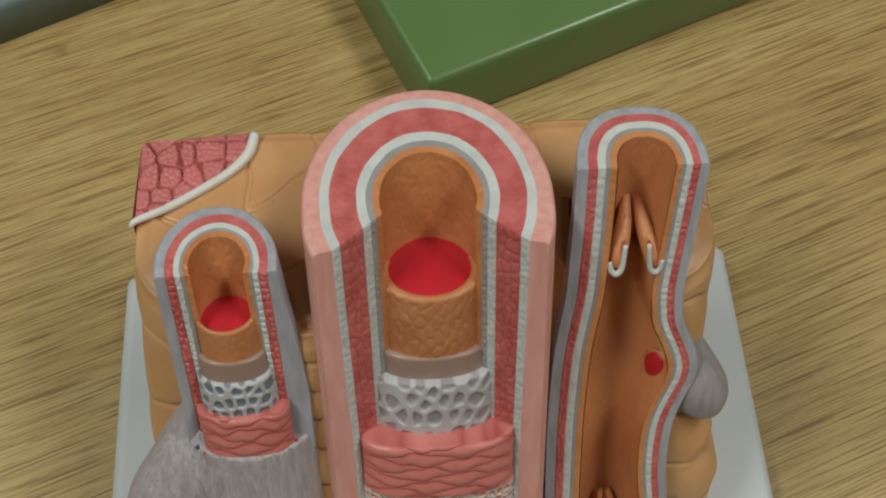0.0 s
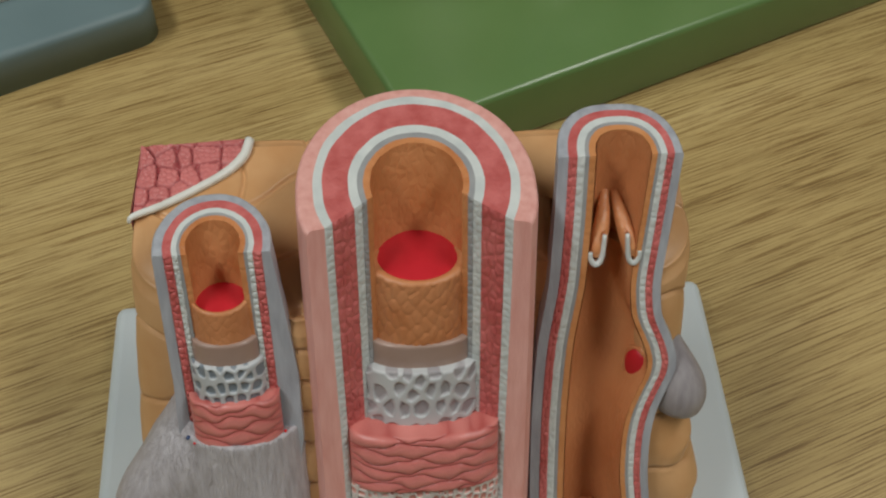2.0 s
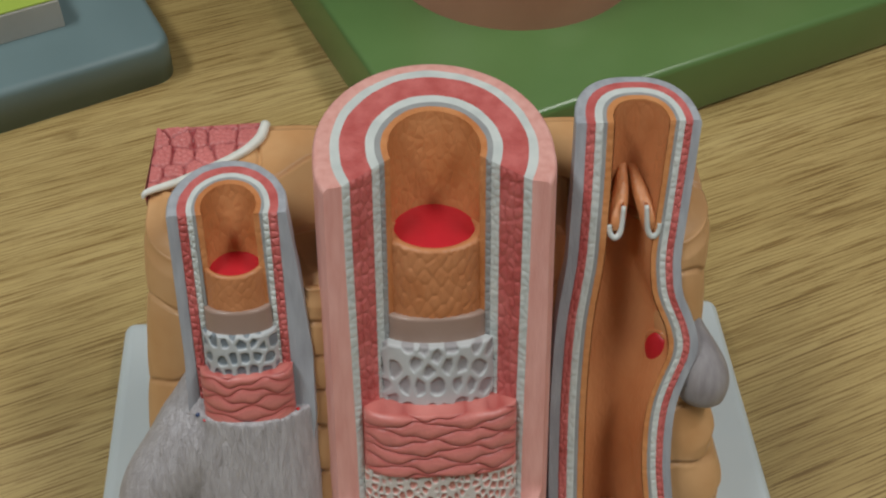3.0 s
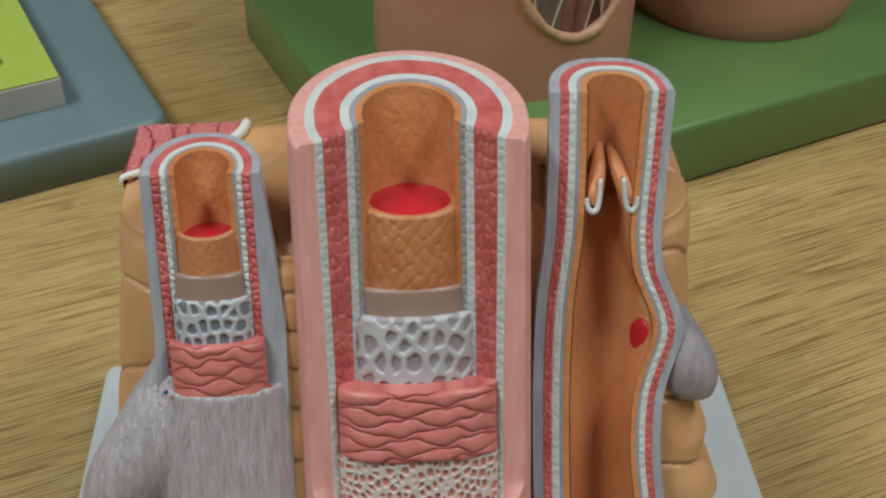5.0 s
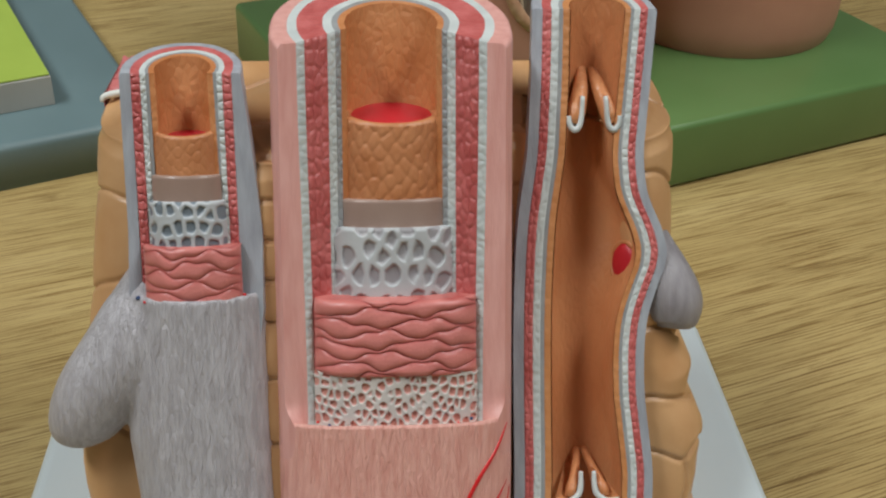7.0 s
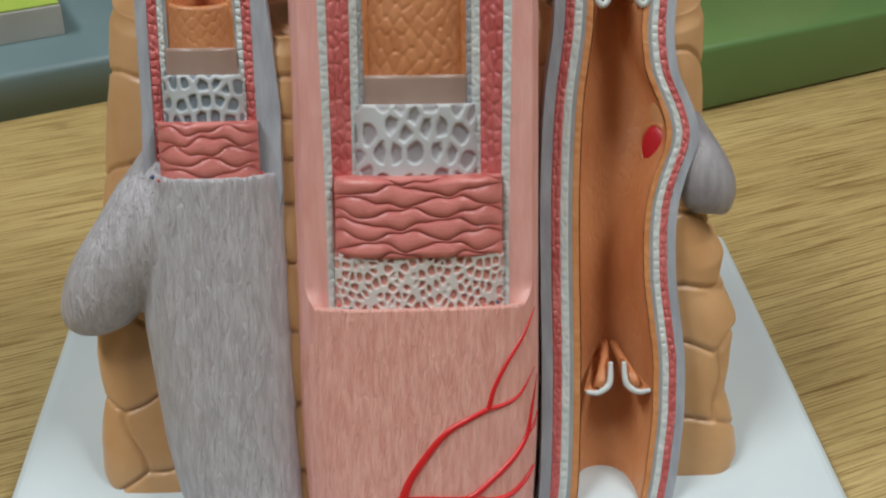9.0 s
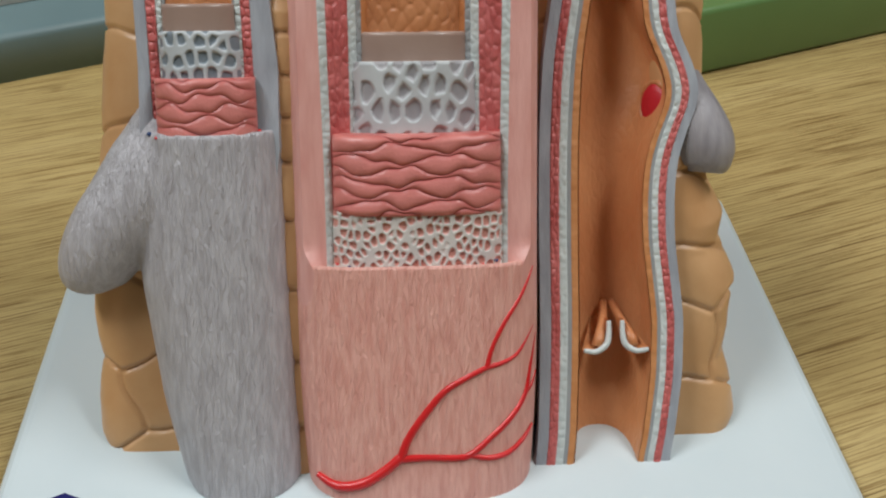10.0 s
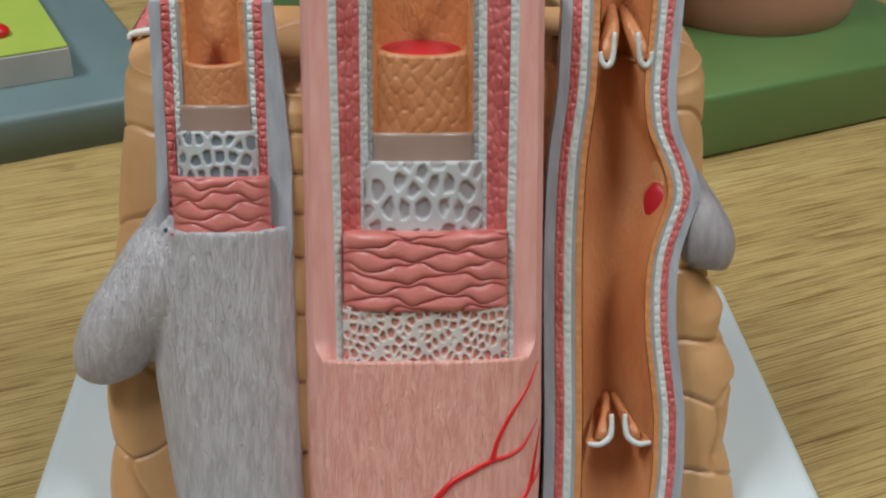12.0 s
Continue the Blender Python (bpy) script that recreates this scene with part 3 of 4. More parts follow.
def large_vessel():
    # the closed part below
    n, rows = 120, 70
    a = np.linspace(0, 2 * math.pi, n, endpoint=False)
    sx, sd = np.sin(a), -np.cos(a)
    pts = []
    for s in np.linspace(0, 1, rows):
        half = 0.0364 - 0.0020 * (1 - s) ** 3
        x = ART_X + half * np.sign(sx) * np.where(sd < 0, np.abs(sx) ** (2 / 3.4), np.abs(sx))
        d = ART_D + np.where(sd < 0, -0.0225 * np.abs(sd) ** (2 / 3.4), 0.0355 * sd)
        lo = level(BASE_TOP - 0.0004)(d)
        hi = 0.0655 + 0 * d
        hh = lo + (hi - lo) * s
        dive = 1 - 0.026 * step(hh, 0.050, 0.0655) * step(np.abs(x - ART_X), 0.0290, 0.0335)
        pts.append(leaning(ART_X + (x - ART_X) * dive, ART_D + (d - ART_D) * dive, hh))
    for k, drop in ((0.96, -0.0001), (0.94, 0.0003), (0.72, 0.0036), (0.5, 0.006)):
        x2, d2 = ART_X + (x - ART_X) * k, ART_D + (d - ART_D) * k
        pts.append(leaning(x2, d2, hi - drop))
    p = np.array(pts)
    vessel = mesh_object("large_artery", p.reshape(-1, 3), grid_faces(len(p), n, True), PINK_FIBRE, model, "pink fibrous artery, closed below its cutaway")
    fix_normals(vessel)

    def ring(r, low=0.10):
        """The outer rings draw in a little towards the bottom of the cutaway."""
        taper = 0.045 * float(step(r, 0.019, 0.028))
        return lambda s: arc_to_line(ART_X, ART_D, r * (1 - taper * float(step(low + (0.18 - low) * s, 0.175, 0.075))), ART_CUT)

    def sheath(s):
        ends = 59 - 14 * (1 - float(step(0.046 + 0.145 * s, 0.0640, 0.0740)))
        t = np.linspace(radians(ends), radians(360 - ends), 48)
        sx, sd = -np.sin(t), -np.cos(t)
        f = sd < 0
        return np.stack([ART_X + 0.0363 * np.sign(sx) * np.where(f, np.abs(sx) ** (2 / 3.4), np.abs(sx)),
                         ART_D + np.where(f, -0.0224 * np.abs(sd) ** (2 / 3.4), 0.0350 * sd)], 1)

    layer("outer_sheath", PINK, vessel, sheath, ring(0.0312, 0.046), 0.046, ART_TOP, 110, label="pink outer sheath", m=4, rounded=0.0014)
    layer("elastic_layer", ELASTIC, vessel, ring(0.0312, 0.062), ring(0.0284, 0.062), 0.062, ART_TOP, 240, label="beaded white elastic layer",
          bump=cells_bump(0.00025, 0.0040, 0.0026, 2))
    layer("muscle_layer", MUSCLE, vessel, ring(0.0284, 0.060), ring(0.0206, 0.060), 0.060, ART_TOP, 260, m=22, label="dark red muscle layer with small cells",
          bump=cells_bump(0.0004, 0.0025, 0.0040, 4))
    layer("inner_elastic_layer", ELASTIC, vessel, ring(0.0206), ring(0.0178), 0.100, ART_TOP, 220, label="white inner elastic layer",
          bump=cells_bump(0.00025, 0.0030, 0.0028, 6))
    layer("membrane_layer", GREY_LINE, vessel, ring(0.0178), ring(0.0160), 0.120, ART_TOP, 200, label="grey membrane layer",
          bump=cells_bump(0.0003, 0.0030, 0.0030, 7))
    layer("lining", INTIMA, vessel, ring(0.0160), ring(0.0140), 0.128, ART_TOP, 120, label="orange inner lining", m=3)
    # the steps that stand out in front
    wall_tube("lining_tube", SCALES, vessel, ART_X, 0.0128, 0.0161, 0.0126, 0.0006, 0.126, 0.1572, scales(11), 0.00032, 0)
    front_slab("membrane_ring", MEMBRANE, vessel, ART_X, 0.0172, 0.0095, -0.0002, 0.118, 0.1318, 0.012, 2.2, label="smooth taupe membrane ring")
    front_slab("elastic_net", NET, vessel, ART_X, 0.0196, 0.0085, -0.0026, 0.099, 0.1234, 0.012, 2.2, 190, 110, net(21), 0.0010, "white elastic net with open meshes")
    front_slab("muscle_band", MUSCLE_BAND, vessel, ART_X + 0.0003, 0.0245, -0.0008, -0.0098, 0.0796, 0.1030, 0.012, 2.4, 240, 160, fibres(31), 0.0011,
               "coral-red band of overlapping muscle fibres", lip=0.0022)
    front_slab("fine_elastic_net", NET_FINE, vessel, ART_X + 0.0003, 0.0249, -0.0008, -0.0084, 0.062, 0.0813, 0.012, 2.3, 260, 110, net(41, 0.0025, 0.0032, 0.36, 0.98), 0.0008,
               "fine white net over pink")
    blood("blood_disc", vessel, ART_X, 0.0122, 0.0130, 0.0138, 0.1560)
    return vessel


def wall_tube(name, mat, parent, cx, cd, outer, inner, front, low, high, pattern, depth, drift):
    """The full tube of the lining in front of the opening: its outside with scales, a rim and its inside."""
    n, rows = 120, 70
    a = np.linspace(-radians(112), radians(112), n)
    flat = (cd - front) / outer
    pts = []
    dip = 0.30 * outer * flat * np.maximum(np.cos(a), 0)
    for k in np.linspace(0, 1, rows):
        h = low + (high - dip - low) * k
        x, d = outer * np.sin(a), cd - outer * flat * np.cos(a)
        rel_h = pattern(a * outer, h)
        d = d - depth * rel_h * np.cos(a)
        x = x + depth * rel_h * np.sin(a)
        pts.append(leaning(cx + drift * h + x, d, h))
    for r, h in ((outer - 0.0002, high + 0.0005), (outer - 0.0008, high + 0.0010), (inner + 0.0008, high + 0.0009), (inner + 0.0002, high + 0.0004), (inner, high - 0.0004), (inner, high - 0.004), (inner, low)):
        x, d = r * np.sin(a), cd - r * flat * np.cos(a)
        pts.append(leaning(cx + drift * h + x, d, np.full(n, h) - (dip if h > low else 0.0)))
    p = np.array(pts)
    ob = mesh_object(name, p.reshape(-1, 3), grid_faces(len(p), n), mat, parent, "orange lining tube with scale-like cells")
    fix_normals(ob)
    return ob


def blood(name, parent, cx, cd, half, deep, h):
    n = 64
    a = np.linspace(0, 2 * math.pi, n, endpoint=False)
    pts = []
    for k in np.linspace(1, 0.0005, 14):
        x, d = half * k * np.sin(a), -half * k * np.cos(a) * np.where(np.cos(a) > 0, 0.80, 1.08 if half > 0.012 else 1.0)
        hh = level(0)(cd + d) - level(0)(cd) * 1.0
        pts.append(leaning(cx + x, cd + d, np.full(n, h) + hh * 0.75 + 0.0006 * (1 - k * k)))
    p = np.array(pts)
    ob = mesh_object(name, p.reshape(-1, 3), grid_faces(len(p), n, True), BLOOD, parent, "crimson disc of blood in the opening")
    fix_normals(ob)


SM_TOP = level(0.171)
SM_X, SM_DRIFT, SM_D = -0.0615, -0.020, 0.002


def small_vessel():
    # the closed part, grown together with its side branch
    n, rows = 110, 80
    a = np.linspace(0, 2 * math.pi, n, endpoint=False)
    sx, sd = np.sin(a), -np.cos(a)
    pts = []
    for s in np.linspace(0, 1, rows):
        h0 = 0.1045 * s
        half = float(np.interp(h0, [0, 0.008, 0.025, 0.06, 0.1045], [0.0176, 0.0186, 0.0201, 0.0217, 0.0207]))
        cx = float(np.interp(h0, [0, 0.025, 0.06, 0.1045], [-0.0567, -0.0600, -0.0630, -0.0627]))
        x = cx + half * np.sign(sx) * np.abs(sx) ** (0.9 + 0.25 * float(step(s, 0.72, 1.0)) * (sd < 0))
        d = 0.004 + np.where(sd < 0, 0.0150 * sd, 0.022 * sd)
        lo = level(BASE_TOP - 0.0004)(d)
        hi = 0.1045 - 0.10 * np.clip(-d - 0.004, 0, 1) + 0 * d
        pts.append(leaning(x, d, lo + (hi - lo) * s))
    for k, drop in ((0.965, -0.0004), (0.90, 0.0003), (0.7, 0.0006)):
        pts.append(leaning(cx + (x - cx) * k, 0.004 + (d - 0.004) * k, hi - drop))
    p = np.array(pts)
    faces = grid_faces(len(p), n, True) + [list(range(n))[::-1], list(range((len(p) - 1) * n, len(p) * n))]
    vessel = mesh_object("small_artery", p.reshape(-1, 3), faces, GREY_FIBRE, model, "mauve-grey fibrous artery with a side branch, closed below its cutaway")
    line = [leaning(np.array(x), np.array(d), np.array(h)) for x, d, h in
            ((-0.0720, 0.0115, 0.1130), (-0.0748, 0.0095, 0.1030), (-0.0785, 0.0080, 0.0935), (-0.0858, 0.0068, 0.0830), (-0.0945, 0.0065, 0.0725), (-0.0998, 0.0075, 0.0635), (-0.1006, 0.0090, 0.0600))]
    branch = tube("side_branch", line, [0.0095, 0.0128, 0.0150, 0.0144, 0.0128, 0.0106, 0.0075], GREY_FIBRE, model, "", 32)
    bm = bmesh.new()
    bm.from_mesh(vessel.data)
    bm.from_mesh(branch.data)
    bmesh.ops.recalc_face_normals(bm, faces=bm.faces)
    bm.to_mesh(vessel.data)
    bm.free()
    bpy.data.objects.remove(branch)
    mod = vessel.modifiers.new("grown_together", "REMESH")
    mod.mode, mod.voxel_size, mod.use_smooth_shade = "VOXEL", 0.0008, True
    mod = vessel.modifiers.new("worn", "SMOOTH")
    mod.factor, mod.iterations = 0.5, 14

    cut = (-0.0012, 0.0)

    def ring(r, swell=0.0):
        def f(s):
            h = 0.1 + 0.07 * s
            return arc_to_line(SM_X + SM_DRIFT * h, SM_D, r + swell * (1 - s), cut)
        return f

    def sheath(s):
        h = 0.086 + 0.087 * s
        return arc_to_line(float(np.interp(h, [0.086, 0.100, 0.125, 0.15, 0.172], [-0.0628, -0.0624, -0.0622, -0.0637, -0.0652])), SM_D,
                           float(np.interp(h, [0.086, 0.100, 0.125, 0.15, 0.172], [0.0188, 0.0202, 0.0198, 0.0188, 0.0177])),
                           (float(np.interp(h, [0.086, 0.104, 0.110, 0.122], [-0.0030, -0.0034, -0.0030, -0.0018])), -0.04))

    layer("outer_sheath", GREY_SHEATH, vessel, sheath, ring(0.0148), 0.086, SM_TOP, 60, label="blue-grey outer sheath", m=5, rounded=0.0010)
    layer("muscle_layer", MUSCLE, vessel, ring(0.0148), ring(0.0122), 0.100, SM_TOP, 200, m=8, label="dark red muscle layer",
          bump=cells_bump(0.0005, 0.0020, 0.0024, 14))
    layer("elastic_layer", ELASTIC, vessel, ring(0.0122), ring(0.0106), 0.110, SM_TOP, 200, label="beaded white elastic layer",
          bump=cells_bump(0.0004, 0.0030, 0.0024, 15))
    layer("membrane_layer", GREY_LINE, vessel, ring(0.0106), ring(0.0097), 0.118, SM_TOP, 80, label="grey membrane layer", m=3)
    layer("lining", INTIMA, vessel, ring(0.0097), ring(0.0081), 0.13, SM_TOP, 80, label="orange inner lining", m=3)
    wall_tube("lining_tube", SCALES, vessel, SM_X, 0.0028, 0.0095, 0.0079, -0.0058, 0.136, 0.1530, scales(51, 0.0020, 0.0042), 0.00013, SM_DRIFT)
    front_slab("membrane_ring", MEMBRANE, vessel, SM_X, 0.0104, 0.0005, -0.0066, 0.130, 0.1400, 0.003, 2.1, label="smooth taupe membrane ring", drift=SM_DRIFT)
    front_slab("elastic_net", NET_BLUE, vessel, SM_X, 0.0113, 0.0, -0.0074, 0.116, 0.1325, 0.003, 2.1, 150, 90, net(61, 0.0037, 0.0047), 0.0008,
               "white elastic net over blue-grey", drift=SM_DRIFT)
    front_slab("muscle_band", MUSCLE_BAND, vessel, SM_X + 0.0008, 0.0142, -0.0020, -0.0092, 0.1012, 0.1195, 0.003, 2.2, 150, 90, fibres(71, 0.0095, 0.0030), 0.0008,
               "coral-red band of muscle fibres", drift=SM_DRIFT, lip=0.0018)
    blood("blood_disc", vessel, SM_X + SM_DRIFT * 0.152, SM_D, 0.0084, 0.0078, 0.1497)
    for x, h, d, mat, r in ((-0.0790, 0.1040, -0.0045, BLUE_DOT, 0.0008), (-0.0768, 0.1030, -0.0062, RED_VESSEL, 0.0006), (-0.0480, 0.1045, -0.0045, RED_VESSEL, 0.0006)):
        dot("vessel_dot", vessel, x, d, h, r, mat)


def dot(name, parent, x, d, h, r, mat):
    bm = bmesh.new()
    bmesh.ops.create_icosphere(bm, subdivisions=2, radius=r)
    bmesh.ops.scale(bm, vec=(1, 1, 0.7), verts=bm.verts)
    bmesh.ops.translate(bm, vec=Vector(leaning(np.array(x), np.array(d), np.array(h))), verts=bm.verts)
    part(name, bm, mat, parent, "tiny painted vessel end", True)


# ---- the vein, cut open along its whole length ----
V_H = [0.0, 0.008, 0.027, 0.045, 0.070, 0.084, 0.094, 0.102, 0.1125, 0.120, 0.128, 0.133, 0.145, 0.168, 0.195]
V_L = [0.0318, 0.0328, 0.0335, 0.0338, 0.0336, 0.0336, 0.0337, 0.0339, 0.0344, 0.0348, 0.0356, 0.0364, 0.0382, 0.0394, 0.0400]
V_R = [0.0735, 0.0752, 0.0776, 0.0780, 0.0751, 0.0750, 0.0760, 0.0785, 0.0826, 0.0815, 0.0780, 0.0757, 0.0746, 0.0768, 0.0793]
V_FRONT = lambda h: 0.014 * h / 0.187
V_TOP = level(0.182)
V_WALL = (0.0, 0.0032, 0.0059, 0.0082, 0.0094, 0.0114)


def vein_edges(h):
    k = np.linspace(0, 0.195, 200)
    sm = lambda v: np.convolve(np.pad(np.interp(k, V_H, v), 4, mode="edge"), np.ones(9) / 9, "valid")
    return float(np.interp(h, k, sm(V_L))), float(np.interp(h, k, sm(V_R)))


def vein():
    def ring(inset):
        def f(s):
            h = 0.19 * s
            l, r = vein_edges(h)
            t = np.linspace(0, math.pi, 48)
            l, r = l + inset * 1.03, r - inset * 0.86
            half, mid = (r - l) / 2, (r + l) / 2
            deep = float(np.interp(h, [0, 0.02, 0.15, 0.19], [0.0260, 0.0280, 0.0265, 0.0195])) - inset * 0.9
            return np.stack([mid - half * np.sign(np.cos(t)) * np.abs(np.cos(t)) ** 0.8, V_FRONT(h) + deep * np.sin(t) ** 0.85], 1)
        return f

    low = level(BASE_TOP - 0.0004)
    specs = (("vein", GREY_SHEATH, "mauve-grey vein cut open along its length", None, 4, 120),
             ("muscle_layer", MUSCLE, "dark red muscle layer with small cells", cells_bump(0.0004, 0.0019, 0.0026, 84), 8, 330),
             ("elastic_layer", ELASTIC, "beaded white elastic layer", cells_bump(0.0003, 0.0040, 0.0026, 85), 7, 300),
             ("membrane_layer", GREY_LINE, "grey membrane layer", None, 3, 260),
             ("lining", INTIMA_EDGE, "toothed light orange edge of the lining", cells_bump(0.00025, 0.0060, 0.0030, 86), 5, 260))
    whole = model
    for k, (name, mat, label, bump, m, rows) in enumerate(specs):
        ob = layer(name, mat, whole, ring(V_WALL[k]), ring(V_WALL[k + 1]), low, V_TOP, rows, label=label, m=m, bump=bump, rounded=0.0010 if k == 0 else 0.0)
        whole = whole if whole != model else ob
    # the hollow inside
    n, rows = 70, 160
    pts = []
    for s in np.linspace(0, 1, rows):
        loop = ring(V_WALL[5] + 0.0003)(s)
        lo, hi = low(loop[:, 1]), V_TOP(loop[:, 1])
        pts.append(leaning(loop[:, 0], loop[:, 1], lo + (hi - lo - 0.0003) * s))
    p = np.array(pts)
    mesh_object("hollow", p.reshape(-1, 3), grid_faces(rows, p.shape[1]), HOLLOW, whole, "brown-orange hollow of the open vein")
    # branch stub at the bulge
    line = [leaning(np.array(x), np.array(d), np.array(h)) for x, d, h in
            ((0.0776, 0.0200, 0.1260), (0.0798, 0.0190, 0.1150), (0.0830, 0.0175, 0.1045), (0.0860, 0.0168, 0.0965), (0.0868, 0.0162, 0.0910), (0.0866, 0.0160, 0.0880))]
    tube("side_branch", line, [0.0034, 0.0068, 0.0096, 0.0102, 0.0086, 0.0058], GREY_SIDE, whole, "mauve-grey stub of a side branch", 28)
    # mouth of the branch, with the puckered edge of the lining round it
    bm = bmesh.new()
    bmesh.ops.create_icosphere(bm, subdivisions=3, radius=1)
    bmesh.ops.scale(bm, vec=(0.0050, 0.0019, 0.0068), verts=bm.verts)
    c = Vector(leaning(np.array(0.0704), np.array(0.0148), np.array(0.1088)))
    turn = Matrix.Translation(c) @ Matrix.Rotation(-LEAN_BACK, 4, "X") @ Matrix.Rotation(radians(-50), 4, "Z")
    bmesh.ops.transform(bm, matrix=turn, verts=bm.verts)
    part("branch_mouth", bm, BLOOD, whole, "crimson oval mouth of a side branch", True)
    brim = [tuple(turn @ Vector((0.0052 * math.cos(k), 0.0002 + 0.0003 * math.sin(3 * k), 0.0071 * math.sin(k)))) for k in np.linspace(0, 2 * math.pi, 24)]
    tube("mouth_brim", brim, [0.0009 + 0.0003 * math.sin(5 * k) for k in range(24)], HOLLOW, whole, "puckered orange brim of the branch mouth", 10)
    valve(whole, 0.0592, 0.1530, True)
    valve(whole, 0.0574, 0.0355, False)


def valve(whole, x, h, upper):
    """A pair of pocket-like flaps with white cut edges."""
    for s in (-1, 1):
        d = V_FRONT(h)
        if upper:
            edge = [(x + s * 0.0080, d + 0.0004, h + 0.0030), (x + s * 0.0076, d + 0.0003, h + 0.0002), (x + s * 0.0060, d + 0.0002, h - 0.0014), (x + s * 0.0043, d + 0.0003, h + 0.0010),
                    (x + s * 0.0036, d + 0.0008, h + 0.0090)]
        else:
            edge = [(x + s * 0.0100, d + 0.001, h - 0.0005), (x + s * 0.0062, d + 0.0014, h - 0.0010), (x + s * 0.0030, d + 0.0020, h + 0.0010), (x + s * 0.0022, d + 0.0026, h + 0.0042),
                    (x + s * 0.0021, d + 0.0032, h + 0.0082)]
        line = [leaning(np.array(a), np.array(b), np.array(c)) for a, b, c in edge]
        fold = [(x + s * 0.0012, d + 0.0165, h + 0.0190), (x + s * 0.0030, d + 0.0085, h + 0.0115), (x + s * 0.0050, d + 0.0034, h + 0.0045), (x + s * 0.0058, d + 0.0030, h + 0.0006)]
        k = 1.0 if upper else 0.6
        tube("valve_flap", [leaning(np.array(a), np.array(b), np.array(h + (c - h) * k)) for a, b, c in fold], [0.0012, 0.0024 * k, 0.0028 * k, 0.0024 * k], HOLLOW, whole,
             "orange fold of a vein valve", 14)
        tube("valve_edge", line, [0.0007, 0.0009, 0.0010, 0.0009, 0.0007], ELASTIC, whole, "white cut edge of a valve flap", 10)
        # the flap itself runs from its edge back and up into the wall
        pts = []
        c = catmull(edge, 6)
        top = np.array([x + s * 0.0030, d + 0.0210, h + (0.0150 if upper else 0.0090)])
        for t in np.linspace(0, 1, 14):
            row = []
            for j, q in enumerate(c):
                bow = math.sin(t * math.pi) * 0.0012
                z = q * (1 - t) + (top + (q - top) * 0.25) * t
                row.append((z[0] - s * bow * 0.5, z[1] + bow, z[2]))
            pts.append(row)
        q = np.array(pts)
        p = leaning(q[..., 0], q[..., 1], q[..., 2])
        back = leaning(q[..., 0] + s * 0.0006, q[..., 1] + 0.0008, q[..., 2])
        k = p.shape[0] * p.shape[1]
        faces = grid_faces(*p.shape[:2])
        faces += [[k + i for i in f[::-1]] for f in grid_faces(*p.shape[:2])]
        mesh_object("valve_flap", [*p.reshape(-1, 3), *back.reshape(-1, 3)], faces, INTIMA, whole, "orange flap of a vein valve")


def artery_surface(x, h):
    """Depth of the closed sheath's front at x."""
    t = min(abs(x - ART_X) / 0.0362, 0.999)
    return ART_D - 0.0225 * (1 - t ** 3.4) ** (1 / 3.4)


def small_branches():
    """The red branching vessel on the closed sheath."""
    runs = [([(-0.0345, 0.0024), (-0.0285, -0.0004), (-0.0212, 0.0006), (-0.0150, 0.0042), (-0.0098, 0.0085)], [0.0008, 0.0014, 0.0015, 0.0014, 0.0014]),
            ([(-0.0098, 0.0080), (-0.0078, 0.0135), (-0.0040, 0.0195), (0.0030, 0.0280), (0.0095, 0.0320), (0.0155, 0.0350)], [0.0013, 0.0012, 0.0011, 0.0010, 0.0009, 0.0008]),
            ([(0.0155, 0.0350), (0.0170, 0.0410), (0.0200, 0.0480), (0.0245, 0.0560), (0.0280, 0.0635)], [0.0008, 0.0007, 0.0007, 0.0006, 0.0003]),
            ([(0.0155, 0.0350), (0.0195, 0.0360), (0.0235, 0.0385), (0.0280, 0.0455)], [0.0008, 0.0007, 0.0006, 0.0003]),
            ([(-0.0098, 0.0080), (-0.0020, 0.0082), (0.0060, 0.0078), (0.0105, 0.0085), (0.0165, 0.0135), (0.0220, 0.0195), (0.0255, 0.0255), (0.0270, 0.0330), (0.0290, 0.0430)], [0.0012, 0.0010, 0.0010, 0.0010, 0.0009, 0.0009, 0.0008, 0.0006, 0.0003]),
            ([(0.0255, 0.0255), (0.0275, 0.0275), (0.0292, 0.0310)], [0.0007, 0.0006, 0.0003]),
            ([(0.0105, 0.0085), (0.0160, 0.0072), (0.0210, 0.0082), (0.0250, 0.0115), (0.0280, 0.0150)], [0.0009, 0.0008, 0.0008, 0.0007, 0.0003])]
    for pts, radii in runs:
        dense = catmull([(x + 0.0022 * float(step(x, 0.012, 0.028)), h, 0) for x, h in pts], 4)
        rr = 1.08 * np.interp(np.linspace(0, 1, len(dense)), np.linspace(0, 1, len(radii)), radii)
        line = [leaning(np.array(x), np.array(artery_surface(x, h) + 0.0002), np.array(h)) for x, h, _ in dense]
        tube("red_branch", line, list(rr), RED_VESSEL, artery, "raised bright red branching vessel", 10)
    for x, h, d, mat, r in ((-0.0270, 0.0662, -0.0085, RED_VESSEL, 0.0005), (-0.0235, 0.0655, -0.0100, BLUE_DOT, 0.0006), (0.0150, 0.0655, -0.0102, RED_VESSEL, 0.0005), (0.0190, 0.0662, -0.0085, BLUE_DOT, 0.0006)):
        dot("vessel_dot", artery, x, d, h, r, mat)


